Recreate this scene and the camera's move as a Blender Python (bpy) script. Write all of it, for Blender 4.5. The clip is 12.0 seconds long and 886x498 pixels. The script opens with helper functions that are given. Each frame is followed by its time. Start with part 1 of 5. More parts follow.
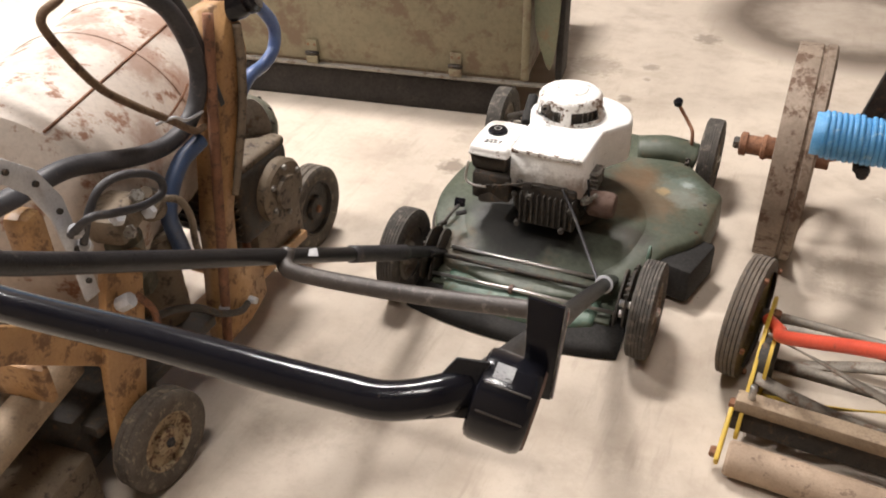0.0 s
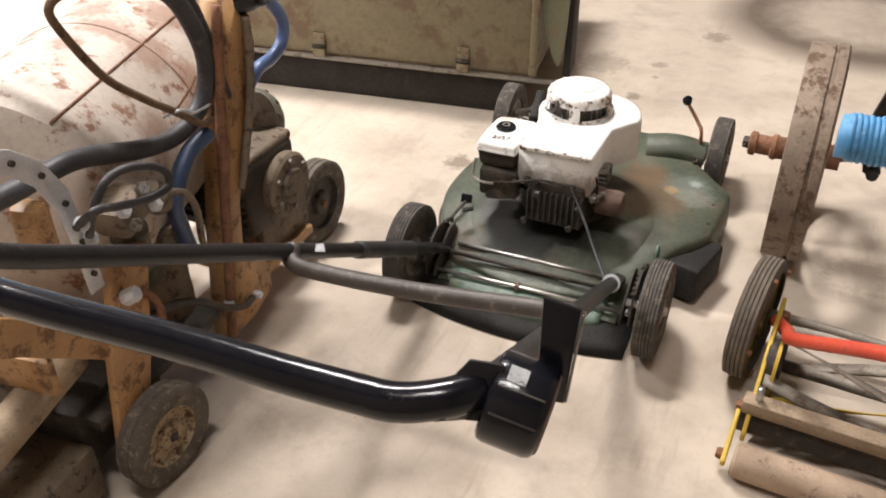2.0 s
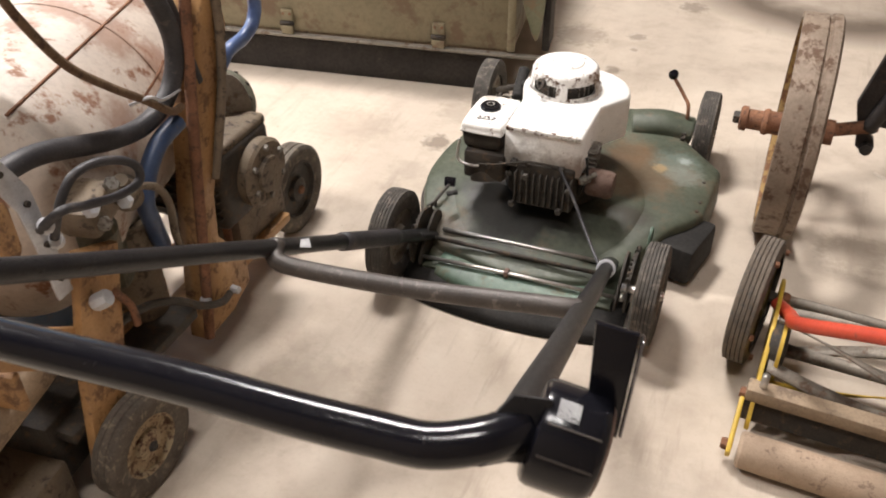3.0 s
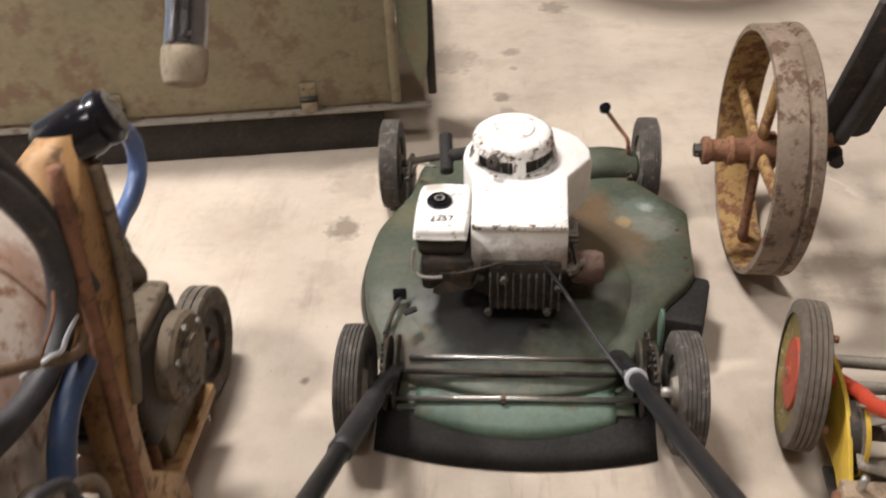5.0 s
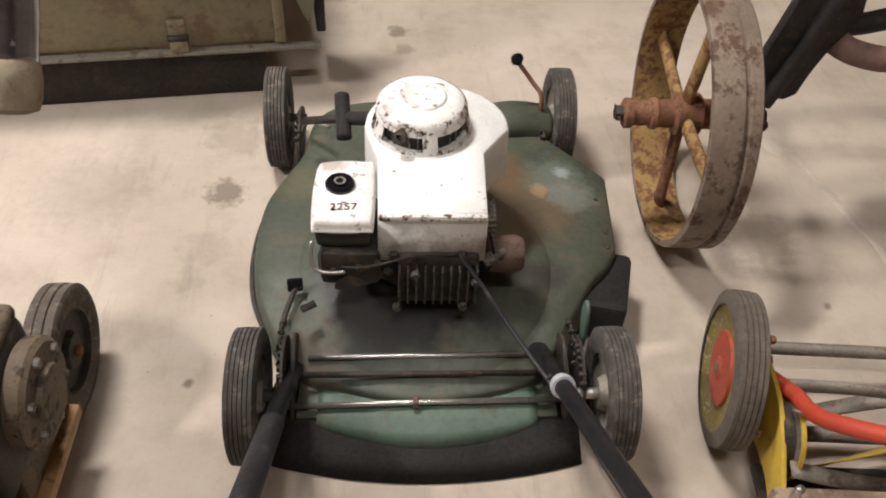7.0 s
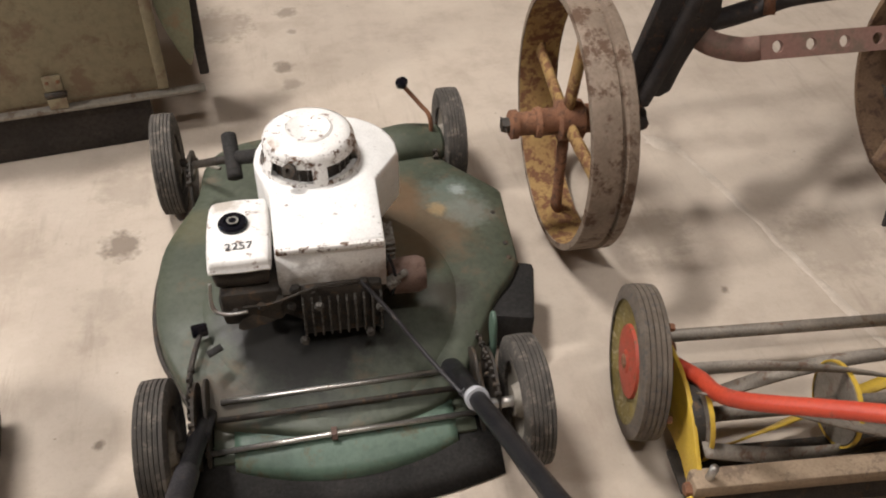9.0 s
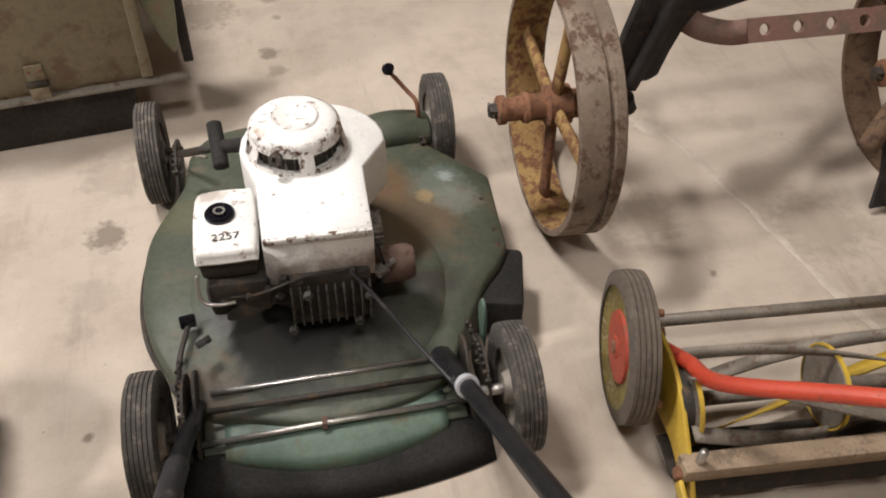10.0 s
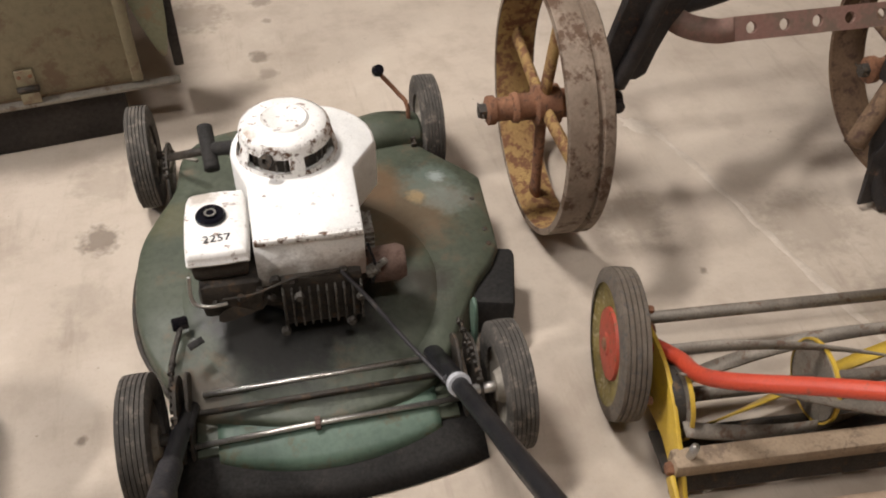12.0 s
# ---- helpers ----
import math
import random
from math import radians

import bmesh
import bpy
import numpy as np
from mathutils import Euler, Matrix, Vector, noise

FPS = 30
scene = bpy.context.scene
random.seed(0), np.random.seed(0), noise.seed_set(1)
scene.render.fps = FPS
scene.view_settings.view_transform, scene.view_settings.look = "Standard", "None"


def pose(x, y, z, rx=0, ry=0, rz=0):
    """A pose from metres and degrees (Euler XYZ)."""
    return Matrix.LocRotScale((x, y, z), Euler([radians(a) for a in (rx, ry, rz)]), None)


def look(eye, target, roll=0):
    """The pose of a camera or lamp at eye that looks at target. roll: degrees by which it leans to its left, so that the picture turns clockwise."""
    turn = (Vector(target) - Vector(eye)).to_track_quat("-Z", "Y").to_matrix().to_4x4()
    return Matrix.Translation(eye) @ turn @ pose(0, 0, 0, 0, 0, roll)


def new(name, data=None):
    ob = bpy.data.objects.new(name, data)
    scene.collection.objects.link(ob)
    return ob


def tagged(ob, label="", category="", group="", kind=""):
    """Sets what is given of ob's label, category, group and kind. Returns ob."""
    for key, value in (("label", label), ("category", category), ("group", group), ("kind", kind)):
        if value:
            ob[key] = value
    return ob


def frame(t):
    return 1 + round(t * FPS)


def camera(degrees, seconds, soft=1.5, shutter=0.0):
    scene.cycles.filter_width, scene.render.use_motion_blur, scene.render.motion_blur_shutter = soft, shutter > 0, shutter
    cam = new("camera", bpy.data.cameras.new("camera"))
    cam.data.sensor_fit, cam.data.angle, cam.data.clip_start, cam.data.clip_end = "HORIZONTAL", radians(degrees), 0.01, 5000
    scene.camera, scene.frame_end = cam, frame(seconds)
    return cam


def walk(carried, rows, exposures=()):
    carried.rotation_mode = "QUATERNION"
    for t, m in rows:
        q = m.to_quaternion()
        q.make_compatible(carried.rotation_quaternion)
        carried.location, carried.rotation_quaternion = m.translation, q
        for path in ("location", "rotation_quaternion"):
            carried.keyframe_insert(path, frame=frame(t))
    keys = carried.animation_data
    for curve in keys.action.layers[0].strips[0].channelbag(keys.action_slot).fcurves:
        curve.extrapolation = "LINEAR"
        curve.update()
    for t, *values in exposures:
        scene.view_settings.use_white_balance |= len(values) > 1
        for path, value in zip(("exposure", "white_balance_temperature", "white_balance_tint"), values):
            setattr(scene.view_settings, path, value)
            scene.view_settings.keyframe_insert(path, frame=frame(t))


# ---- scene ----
cam = camera(54.2, 12.0, soft=1.9, shutter=0.5)
K = 1.08  # plan units to metres: the rear wheels are eight inch wheels
PATH = [
    (0, (0.436, -1.4, 1.12), (-0.243, 0.102, -0.012), -1.1),
    (0.5, (0.442, -1.396, 1.124), (-0.244, 0.103, -0.008), -1.3),
    (1, (0.439, -1.401, 1.113), (-0.243, 0.106, -0.011), -1.1),
    (1.5, (0.427, -1.409, 1.124), (-0.266, 0.084, -0.011), -0.8),
    (2, (0.425, -1.394, 1.117), (-0.257, 0.1, -0.025), -0.5),
    (2.5, (0.403, -1.377, 1.098), (-0.248, 0.115, -0.065), -0.9),
    (4.5, (0.102, -1.109, 1.093), (-0.208, 0.428, -0.147), -0.1),
    (5, (0.0, -1.004, 1.099), (-0.171, 0.559, -0.137), -2.9),
    (5.5, (-0.026, -0.885, 1.116), (-0.024, 0.666, -0.147), 1.3),
    (6, (-0.026, -0.832, 1.109), (-0.038, 0.622, -0.264), 2.7),
    (6.5, (-0.041, -0.801, 1.102), (0.032, 0.611, -0.313), 2.7),
    (7, (-0.047, -0.79, 1.097), (0.061, 0.62, -0.318), 3.4),
    (7.5, (-0.033, -0.793, 1.105), (0.106, 0.63, -0.294), 2.5),
    (9.5, (-0.015, -0.803, 1.099), (0.295, 0.626, -0.266), 1.7),
    (10, (-0.014, -0.795, 1.101), (0.295, 0.607, -0.292), 1.8),
    (10.5, (-0.016, -0.8, 1.094), (0.29, 0.594, -0.307), 1.7),
    (11, (-0.014, -0.798, 1.091), (0.295, 0.598, -0.307), 1.9),
    (11.5, (-0.01, -0.8, 1.101), (0.302, 0.594, -0.299), 1.6),
    (12, (-0.01, -0.804, 1.102), (0.312, 0.6, -0.286), 1.5),
]
walk(cam, [(t, look(Vector(eye) * K, Vector(target) * K, roll)) for t, eye, target, roll in PATH], exposures=[(0.0, 0.20), (2.5, 0.20), (4.5, 0.06), (6.0, -0.24), (7.5, -0.32), (12.0, -0.32)])

# ---- world and lights ----
world = bpy.data.worlds.new("world")
scene.world = world
world.use_nodes = True
wn = world.node_tree
sky = wn.nodes.new("ShaderNodeTexSky")
sky.sky_type = "NISHITA"
sky.sun_disc = False
sky.sun_elevation = radians(64)
sky.sun_rotation = radians(-85)
wn.links.new(sky.outputs[0], wn.nodes["Background"].inputs[0])
wn.nodes["Background"].inputs[1].default_value = 0.12

sun = new("sun", bpy.data.lights.new("sun", "SUN"))
sun.data.energy, sun.data.angle, sun.data.color = 3.0, radians(0.5), (1.0, 0.95, 0.88)
sun.matrix_world = look((-2.8, 0.25, 6), (0, 0, 0))


def strip_lamp(place, turn, lean, length, width, watts):
    lamp = new("unseen_strip_glow", bpy.data.lights.new("unseen_strip_glow", "AREA"))
    lamp.data.shape, lamp.data.size, lamp.data.size_y = "RECTANGLE", length, width
    lamp.data.energy, lamp.data.color = watts, (1.0, 0.945, 0.915)
    lamp.matrix_world = pose(*place) @ pose(0, 0, 0, 0, 0, turn) @ pose(0, 0, 0, lean, 0, 0) @ pose(0, 0, -0.06)


# place of the tray in metres, turn about the upright, lean towards the room, length, watts
# all out of view: two placed from the shadows, the third added as fill
LIGHTS = [((-1.30, 1.30, 4.30), 40, 0, 1.1, 258), ((-2.95, -0.36, 2.82), 78, -52, 0.42, 100), ((0.2, -1.7, 4.30), 5, 0, 1.1, 62)]
for place, turn, lean, length, watts in LIGHTS:
    strip_lamp(place, turn, lean, length, 0.24, watts)


# ---- materials ----
def nodes_of(name):
    m = bpy.data.materials.new(name)
    m.use_nodes = True
    t = m.node_tree
    return m, t, t.nodes["Principled BSDF"]


def noise_node(t, coord, scale, detail=5.0, rough=0.6):
    n = t.nodes.new("ShaderNodeTexNoise")
    n.inputs["Scale"].default_value, n.inputs["Detail"].default_value, n.inputs["Roughness"].default_value = scale, detail, rough
    t.links.new(coord, n.inputs["Vector"])
    return n.outputs["Fac"]


def ramp(t, fac, lo, hi, a=0.0, b=1.0):
    n = t.nodes.new("ShaderNodeMapRange")
    t.links.new(fac, n.inputs[0])
    for slot, v in zip((1, 2, 3, 4), (lo, hi, a, b)):
        n.inputs[slot].default_value = v
    return n.outputs[0]


def blend(t, fac, a, b):
    n = t.nodes.new("ShaderNodeMix")
    n.data_type = "RGBA"
    for slot, v in ((6, a), (7, b)):
        if isinstance(v, tuple):
            n.inputs[slot].default_value = (*v, 1.0)
        else:
            t.links.new(v, n.inputs[slot])
    if isinstance(fac, float):
        n.inputs[0].default_value = fac
    else:
        t.links.new(fac, n.inputs[0])
    return n.outputs[2]


def times(t, a, b):
    n = t.nodes.new("ShaderNodeMath")
    n.operation = "MULTIPLY"
    t.links.new(a, n.inputs[0])
    if isinstance(b, float):
        n.inputs[1].default_value = b
    else:
        t.links.new(b, n.inputs[1])
    return n.outputs[0]


def surface(name, c1, c2, wear=None, amount=0.5, rough=0.5, metal=0.0, size=0.05, bump=0.25, wear_rough=0.85, edge=0.0, edge_colour=(0.2, 0.09, 0.04), coat=0.0):
    """Paint, rubber or metal: two tones, patches of wear, fine relief. size: metres across a patch. amount: 0 none, 1 all worn. edge: wear on worn edges."""
    m, t, p = nodes_of(name)
    co = t.nodes.new("ShaderNodeTexCoord").outputs["Object"]
    big = noise_node(t, co, 0.8 / size, 5, 0.62)
    fine = noise_node(t, co, 9.0 / size, 4, 0.7)
    col = blend(t, ramp(t, big, 0.35, 0.65), c1, c2)
    col = blend(t, ramp(t, fine, 0.45, 0.75, 0.0, 0.45), col, tuple(0.55 * v for v in c1))
    r = ramp(t, fine, 0.3, 0.7, max(0.04, rough - 0.1), min(1.0, rough + 0.12))
    if wear:
        w = noise_node(t, co, 1.7 / size, 9, 0.72)
        mask = ramp(t, w, 0.72 - 0.44 * amount, 0.80 - 0.44 * amount)
        col = blend(t, mask, col, wear)
        mixr = t.nodes.new("ShaderNodeMix")
        t.links.new(mask, mixr.inputs[0])
        t.links.new(r, mixr.inputs[2])
        mixr.inputs[3].default_value = wear_rough
        r = mixr.outputs[0]
        if metal > 0:
            t.links.new(ramp(t, mask, 0, 1, metal, 0.1), p.inputs["Metallic"])
    elif metal > 0:
        p.inputs["Metallic"].default_value = metal
    if edge > 0:
        geo = t.nodes.new("ShaderNodeNewGeometry")
        sharp = ramp(t, geo.outputs["Pointiness"], 0.53, 0.60)
        chips = ramp(t, noise_node(t, co, 60.0, 6, 0.7), 0.62 - 0.25 * edge, 0.68 - 0.25 * edge)
        col = blend(t, times(t, sharp, chips), col, edge_colour)
    t.links.new(col, p.inputs["Base Color"])
    t.links.new(r, p.inputs["Roughness"])
    p.inputs["Coat Weight"].default_value = coat
    b = t.nodes.new("ShaderNodeBump")
    b.inputs["Strength"].default_value, b.inputs["Distance"].default_value = bump, 0.002
    t.links.new(fine, b.inputs["Height"])
    t.links.new(b.outputs[0], p.inputs["Normal"])
    return m


M_DECK = surface("green_enamel", (0.050, 0.060, 0.040), (0.076, 0.086, 0.059), (0.105, 0.088, 0.058), 0.40, 0.52, 0, 0.12, 0.35, 0.7)
M_DECK_LOW = surface("green_enamel_clean", (0.066, 0.112, 0.082), (0.088, 0.135, 0.098), (0.10, 0.10, 0.065), 0.36, 0.5, 0, 0.10, 0.25)
M_WHITE = surface("white_enamel", (0.86, 0.85, 0.82), (0.78, 0.77, 0.74), (0.13, 0.07, 0.04), 0.245, 0.38, 0, 0.024, 0.2, 0.9)
M_RECOIL = surface("worn_white_enamel", (0.85, 0.83, 0.80), (0.76, 0.74, 0.70), (0.15, 0.075, 0.04), 0.34, 0.42, 0, 0.026, 0.3, 0.9)
M_CHIPPED = surface("chipped_white_enamel", (0.84, 0.82, 0.79), (0.74, 0.72, 0.68), (0.11, 0.06, 0.035), 0.49, 0.45, 0, 0.028, 0.4, 0.9)
M_TYRE = surface("grey_rubber", (0.050, 0.044, 0.038), (0.085, 0.075, 0.064), (0.15, 0.128, 0.105), 0.42, 0.85, 0, 0.03, 0.5)
M_TYRE_OLD = surface("dusty_rubber", (0.075, 0.06, 0.048), (0.13, 0.11, 0.088), (0.22, 0.18, 0.13), 0.4, 0.9, 0, 0.03, 0.5)
M_BLACK = surface("black_gloss_paint", (0.005, 0.005, 0.008), (0.009, 0.009, 0.012), (0.09, 0.075, 0.065), 0.16, 0.16, 0, 0.03, 0.08, 0.5, coat=0.1)
M_TUBE = surface("black_tube_paint", (0.010, 0.010, 0.012), (0.018, 0.017, 0.018), (0.10, 0.085, 0.075), 0.22, 0.34, 0, 0.03, 0.3, 0.6)
# black rubber parts, and the dark shapes standing in for shade below the deck
M_BLACKSHADE = surface("black_rubber_and_shade", (0.010, 0.009, 0.008), (0.017, 0.015, 0.013), (0.028, 0.024, 0.020), 0.3, 0.85, 0, 0.05, 0.4)
M_OILY = surface("oily_iron", (0.028, 0.024, 0.020), (0.055, 0.045, 0.035), (0.10, 0.065, 0.04), 0.4, 0.55, 0.3, 0.03, 0.8)
M_FIN = surface("grey_cast_alloy", (0.20, 0.19, 0.17), (0.30, 0.28, 0.25), (0.08, 0.06, 0.045), 0.5, 0.5, 0.6, 0.02, 0.6)
M_FINDARK = surface("dark_cast_alloy", (0.060, 0.054, 0.046), (0.10, 0.09, 0.078), (0.032, 0.025, 0.020), 0.5, 0.55, 0.4, 0.02, 0.6)
M_STEEL = surface("bright_steel", (0.50, 0.48, 0.45), (0.62, 0.60, 0.57), (0.20, 0.13, 0.08), 0.3, 0.32, 0.9, 0.02, 0.2)
M_CHROME = surface("worn_chrome", (0.26, 0.26, 0.29), (0.36, 0.36, 0.39), (0.16, 0.13, 0.12), 0.2, 0.16, 1.0, 0.03, 0.08)
M_RUST = surface("brown_rust", (0.17, 0.075, 0.040), (0.27, 0.125, 0.065), (0.10, 0.05, 0.03), 0.45, 0.85, 0.0, 0.03, 0.9)
M_RUSTPALE = surface("pale_worn_iron", (0.20, 0.150, 0.110), (0.29, 0.225, 0.17), (0.105, 0.062, 0.038), 0.46, 0.6, 0.2, 0.07, 0.5)
M_RUSTYELLOW = surface("rusted_yellow_paint", (0.38, 0.25, 0.085), (0.29, 0.165, 0.06), (0.16, 0.070, 0.032), 0.56, 0.75, 0, 0.04, 0.7)
M_PINK = surface("faded_red_paint", (0.25, 0.135, 0.11), (0.21, 0.135, 0.105), (0.17, 0.12, 0.09), 0.52, 0.6, 0, 0.07, 0.5, 0.7)
M_DARKIRON = surface("dark_cast_iron", (0.022, 0.02, 0.02), (0.045, 0.038, 0.035), (0.11, 0.06, 0.04), 0.34, 0.6, 0.3, 0.04, 0.8)
M_ORANGE = surface("rusty_orange_paint", (0.42, 0.235, 0.095), (0.31, 0.168, 0.068), (0.16, 0.088, 0.046), 0.46, 0.5, 0, 0.06, 0.4, 0.85)
M_TANK = surface("rusty_white_tank_paint", (0.58, 0.515, 0.45), (0.46, 0.39, 0.33), (0.24, 0.125, 0.08), 0.40, 0.55, 0, 0.10, 0.4)
M_HOSE = surface("black_hose_rubber", (0.022, 0.021, 0.024), (0.040, 0.037, 0.040), (0.10, 0.085, 0.075), 0.3, 0.5, 0, 0.04, 0.25)
M_BLUEHOSE = surface("pale_blue_hose", (0.075, 0.125, 0.28), (0.11, 0.17, 0.34), (0.2, 0.2, 0.25), 0.25, 0.35, 0, 0.04, 0.15)
M_ENGINE = surface("dirty_green_engine", (0.075, 0.072, 0.05), (0.11, 0.105, 0.075), (0.19, 0.15, 0.105), 0.40, 0.65, 0.1, 0.05, 0.7)
M_GALV = surface("galvanised_steel", (0.50, 0.51, 0.54), (0.60, 0.61, 0.63), (0.3, 0.25, 0.2), 0.2, 0.45, 0.3, 0.03, 0.2)
M_TRAILER = surface("drab_green_paint", (0.205, 0.175, 0.108), (0.245, 0.207, 0.128), (0.175, 0.122, 0.078), 0.47, 0.5, 0, 0.16, 0.35, 0.75)
M_FENDER = surface("pale_green_paint", (0.30, 0.30, 0.20), (0.24, 0.25, 0.165), (0.33, 0.25, 0.16), 0.36, 0.55, 0, 0.09, 0.3, 0.8)
M_SKIDSHADE = surface("dark_skid_and_shade", (0.022, 0.018, 0.016), (0.04, 0.033, 0.028), (0.07, 0.055, 0.045), 0.3, 0.8, 0, 0.08, 0.6)
M_GREYRAIL = surface("dusty_grey_steel", (0.22, 0.20, 0.165), (0.28, 0.25, 0.21), (0.15, 0.11, 0.08), 0.4, 0.65, 0.2, 0.06, 0.4)
M_YELLOW = surface("yellow_enamel", (0.62, 0.42, 0.045), (0.52, 0.34, 0.05), (0.17, 0.11, 0.06), 0.24, 0.45, 0, 0.03, 0.35, 0.8)
M_YELLOWGREEN = surface("grimy_olive_yellow", (0.23, 0.175, 0.045), (0.15, 0.115, 0.04), (0.36, 0.30, 0.19), 0.42, 0.7, 0, 0.02, 0.5)
M_HUBRED = surface("grimy_red_enamel", (0.42, 0.06, 0.028), (0.34, 0.055, 0.03), (0.17, 0.085, 0.045), 0.40, 0.6, 0, 0.018, 0.4)
M_REDPAINT = surface("red_enamel", (0.52, 0.065, 0.03), (0.45, 0.055, 0.03), (0.30, 0.075, 0.05), 0.28, 0.4, 0, 0.05, 0.25)
M_BLADE = surface("grey_reel_steel", (0.20, 0.175, 0.145), (0.29, 0.255, 0.21), (0.15, 0.10, 0.07), 0.42, 0.6, 0.35, 0.04, 0.45)
M_WOOD = surface("grey_brown_wood", (0.26, 0.19, 0.125), (0.34, 0.255, 0.17), (0.16, 0.115, 0.08), 0.4, 0.75, 0, 0.05, 0.6)
M_ROLLER = surface("worn_roller_wood", (0.42, 0.31, 0.22), (0.34, 0.25, 0.175), (0.2, 0.14, 0.1), 0.35, 0.7, 0, 0.04, 0.5)
M_CORD = surface("blue_nylon_cord", (0.06, 0.27, 0.56), (0.13, 0.38, 0.67), (0.40, 0.56, 0.68), 0.30, 0.45, 0, 0.015, 0.5)
M_PLUG = surface("worn_cork_plug", (0.40, 0.33, 0.24), (0.29, 0.23, 0.16), (0.2, 0.14, 0.09), 0.35, 0.8, 0, 0.02, 0.8)
M_MUFFLER = surface("rusty_muffler", (0.12, 0.075, 0.06), (0.17, 0.11, 0.085), (0.09, 0.05, 0.035), 0.45, 0.75, 0.2, 0.03, 0.5)
for glossy in (M_BLACK, M_TUBE):
    glossy.node_tree.nodes["Principled BSDF"].inputs["Specular IOR Level"].default_value = 0.32
M_TYREDIRT = surface("dirt_caked_rubber", (0.10, 0.078, 0.058), (0.15, 0.122, 0.094), (0.075, 0.066, 0.058), 0.45, 0.9, 0, 0.02, 0.7)
M_FLAKED = surface("flaking_rusted_rim", (0.40, 0.32, 0.20), (0.30, 0.21, 0.12), (0.10, 0.05, 0.03), 0.52, 0.75, 0, 0.018, 0.9)
M_PUMP = surface("oily_brown_pump", (0.20, 0.15, 0.10), (0.13, 0.10, 0.07), (0.055, 0.042, 0.032), 0.43, 0.6, 0.1, 0.04, 0.8)
M_DIMBLUE = surface("dark_blue_hose", (0.030, 0.055, 0.12), (0.045, 0.075, 0.15), (0.09, 0.09, 0.10), 0.3, 0.4, 0, 0.04, 0.2)
M_WHEELRUST = surface("dark_rusted_iron", (0.13, 0.078, 0.045), (0.19, 0.12, 0.068), (0.075, 0.04, 0.026), 0.45, 0.8, 0.1, 0.05, 0.8)
M_INK = surface("black_ink", (0.02, 0.02, 0.02), (0.03, 0.03, 0.03), None, 0, 0.6, 0, 0.02, 0.0)
M_LABEL = surface("grey_printed_label", (0.42, 0.42, 0.42), (0.32, 0.32, 0.33), (0.08, 0.08, 0.08), 0.4, 0.35, 0, 0.01, 0.1)
M_PLASTER = surface("dark_plaster", (0.24, 0.20, 0.165), (0.30, 0.25, 0.205), (0.17, 0.14, 0.115), 0.35, 0.9, 0, 0.5, 0.5)
M_CEIL = surface("ceiling_boards", (0.20, 0.165, 0.125), (0.15, 0.125, 0.095), None, 0.3, 0.9, 0, 0.4, 0.4)
M_SMEAR = surface("spilt_white_glue", (0.60, 0.53, 0.45), (0.48, 0.41, 0.335), None, 0.2, 0.35, 0, 0.03, 0.3)
M_GROUND = surface("sunlit_gravel", (0.55, 0.52, 0.46), (0.46, 0.43, 0.38), (0.35, 0.32, 0.28), 0.3, 0.95, 0, 0.2, 0.8)



def patch(m, x, y, z, radius, colour, strength, rough=0.0):
    """A patch of its own shape (rust, grease, painted shade or glare), at a place given from the thing's base."""
    t = m.node_tree
    p = t.nodes["Principled BSDF"]
    co = t.nodes.new("ShaderNodeTexCoord").outputs["Object"]
    d = t.nodes.new("ShaderNodeVectorMath")
    d.operation = "DISTANCE"
    t.links.new(co, d.inputs[0])
    d.inputs[1].default_value = (x * K, y * K, z * K)
    a = t.nodes.new("ShaderNodeMath")
    a.operation = "MULTIPLY_ADD"
    t.links.new(noise_node(t, co, 1.6 / radius, 7, 0.7), a.inputs[0])
    a.inputs[1].default_value = radius * 2.4
    t.links.new(d.outputs["Value"], a.inputs[2])
    mask = ramp(t, a.outputs[0], radius * 1.75, radius * 2.5, strength, 0.0)
    old = p.inputs["Base Color"].links[0].from_socket
    t.links.new(blend(t, mask, old, colour), p.inputs["Base Color"])


patch(M_WHITE, -0.03, -0.185, 0.215, 0.055, (0.17, 0.135, 0.10), 0.8)
patch(M_WHITE, 0.035, -0.185, 0.215, 0.045, (0.24, 0.20, 0.16), 0.65)
patch(M_WHITE, 0.075, -0.185, 0.225, 0.035, (0.2, 0.13, 0.09), 0.75)
patch(M_WHITE, -0.045, 0.03, 0.305, 0.035, (0.36, 0.28, 0.21), 0.6)
patch(M_RECOIL, -0.14, -0.07, 0.297, 0.022, (0.34, 0.28, 0.22), 0.7)
patch(M_RECOIL, -0.075, -0.02, 0.345, 0.024, (0.30, 0.19, 0.11), 0.7)
patch(M_CHIPPED, 0.055, 0.02, 0.32, 0.05, (0.24, 0.14, 0.08), 0.6)
patch(M_DECK, 0.175, 0.05, 0.11, 0.10, (0.135, 0.088, 0.048), 0.75)
patch(M_DECK, 0.14, -0.03, 0.11, 0.05, (0.12, 0.08, 0.045), 0.6)
patch(M_DECK, 0.225, 0.12, 0.11, 0.055, (0.17, 0.22, 0.19), 0.5)
# grey glare on the enamel, painted into its colour
patch(M_DECK, 0.255, 0.07, 0.11, 0.04, (0.26, 0.29, 0.26), 0.4)
patch(M_DECK, 0.20, 0.085, 0.11, 0.018, (0.34, 0.24, 0.12), 0.8)
# small pale glint, painted too
patch(M_DECK, 0.245, 0.135, 0.11, 0.016, (0.36, 0.40, 0.38), 0.7)
patch(M_DECK, -0.21, 0.10, 0.10, 0.05, (0.11, 0.10, 0.05), 0.5)
patch(M_DECK, -0.17, -0.25, 0.07, 0.05, (0.09, 0.065, 0.045), 0.7)
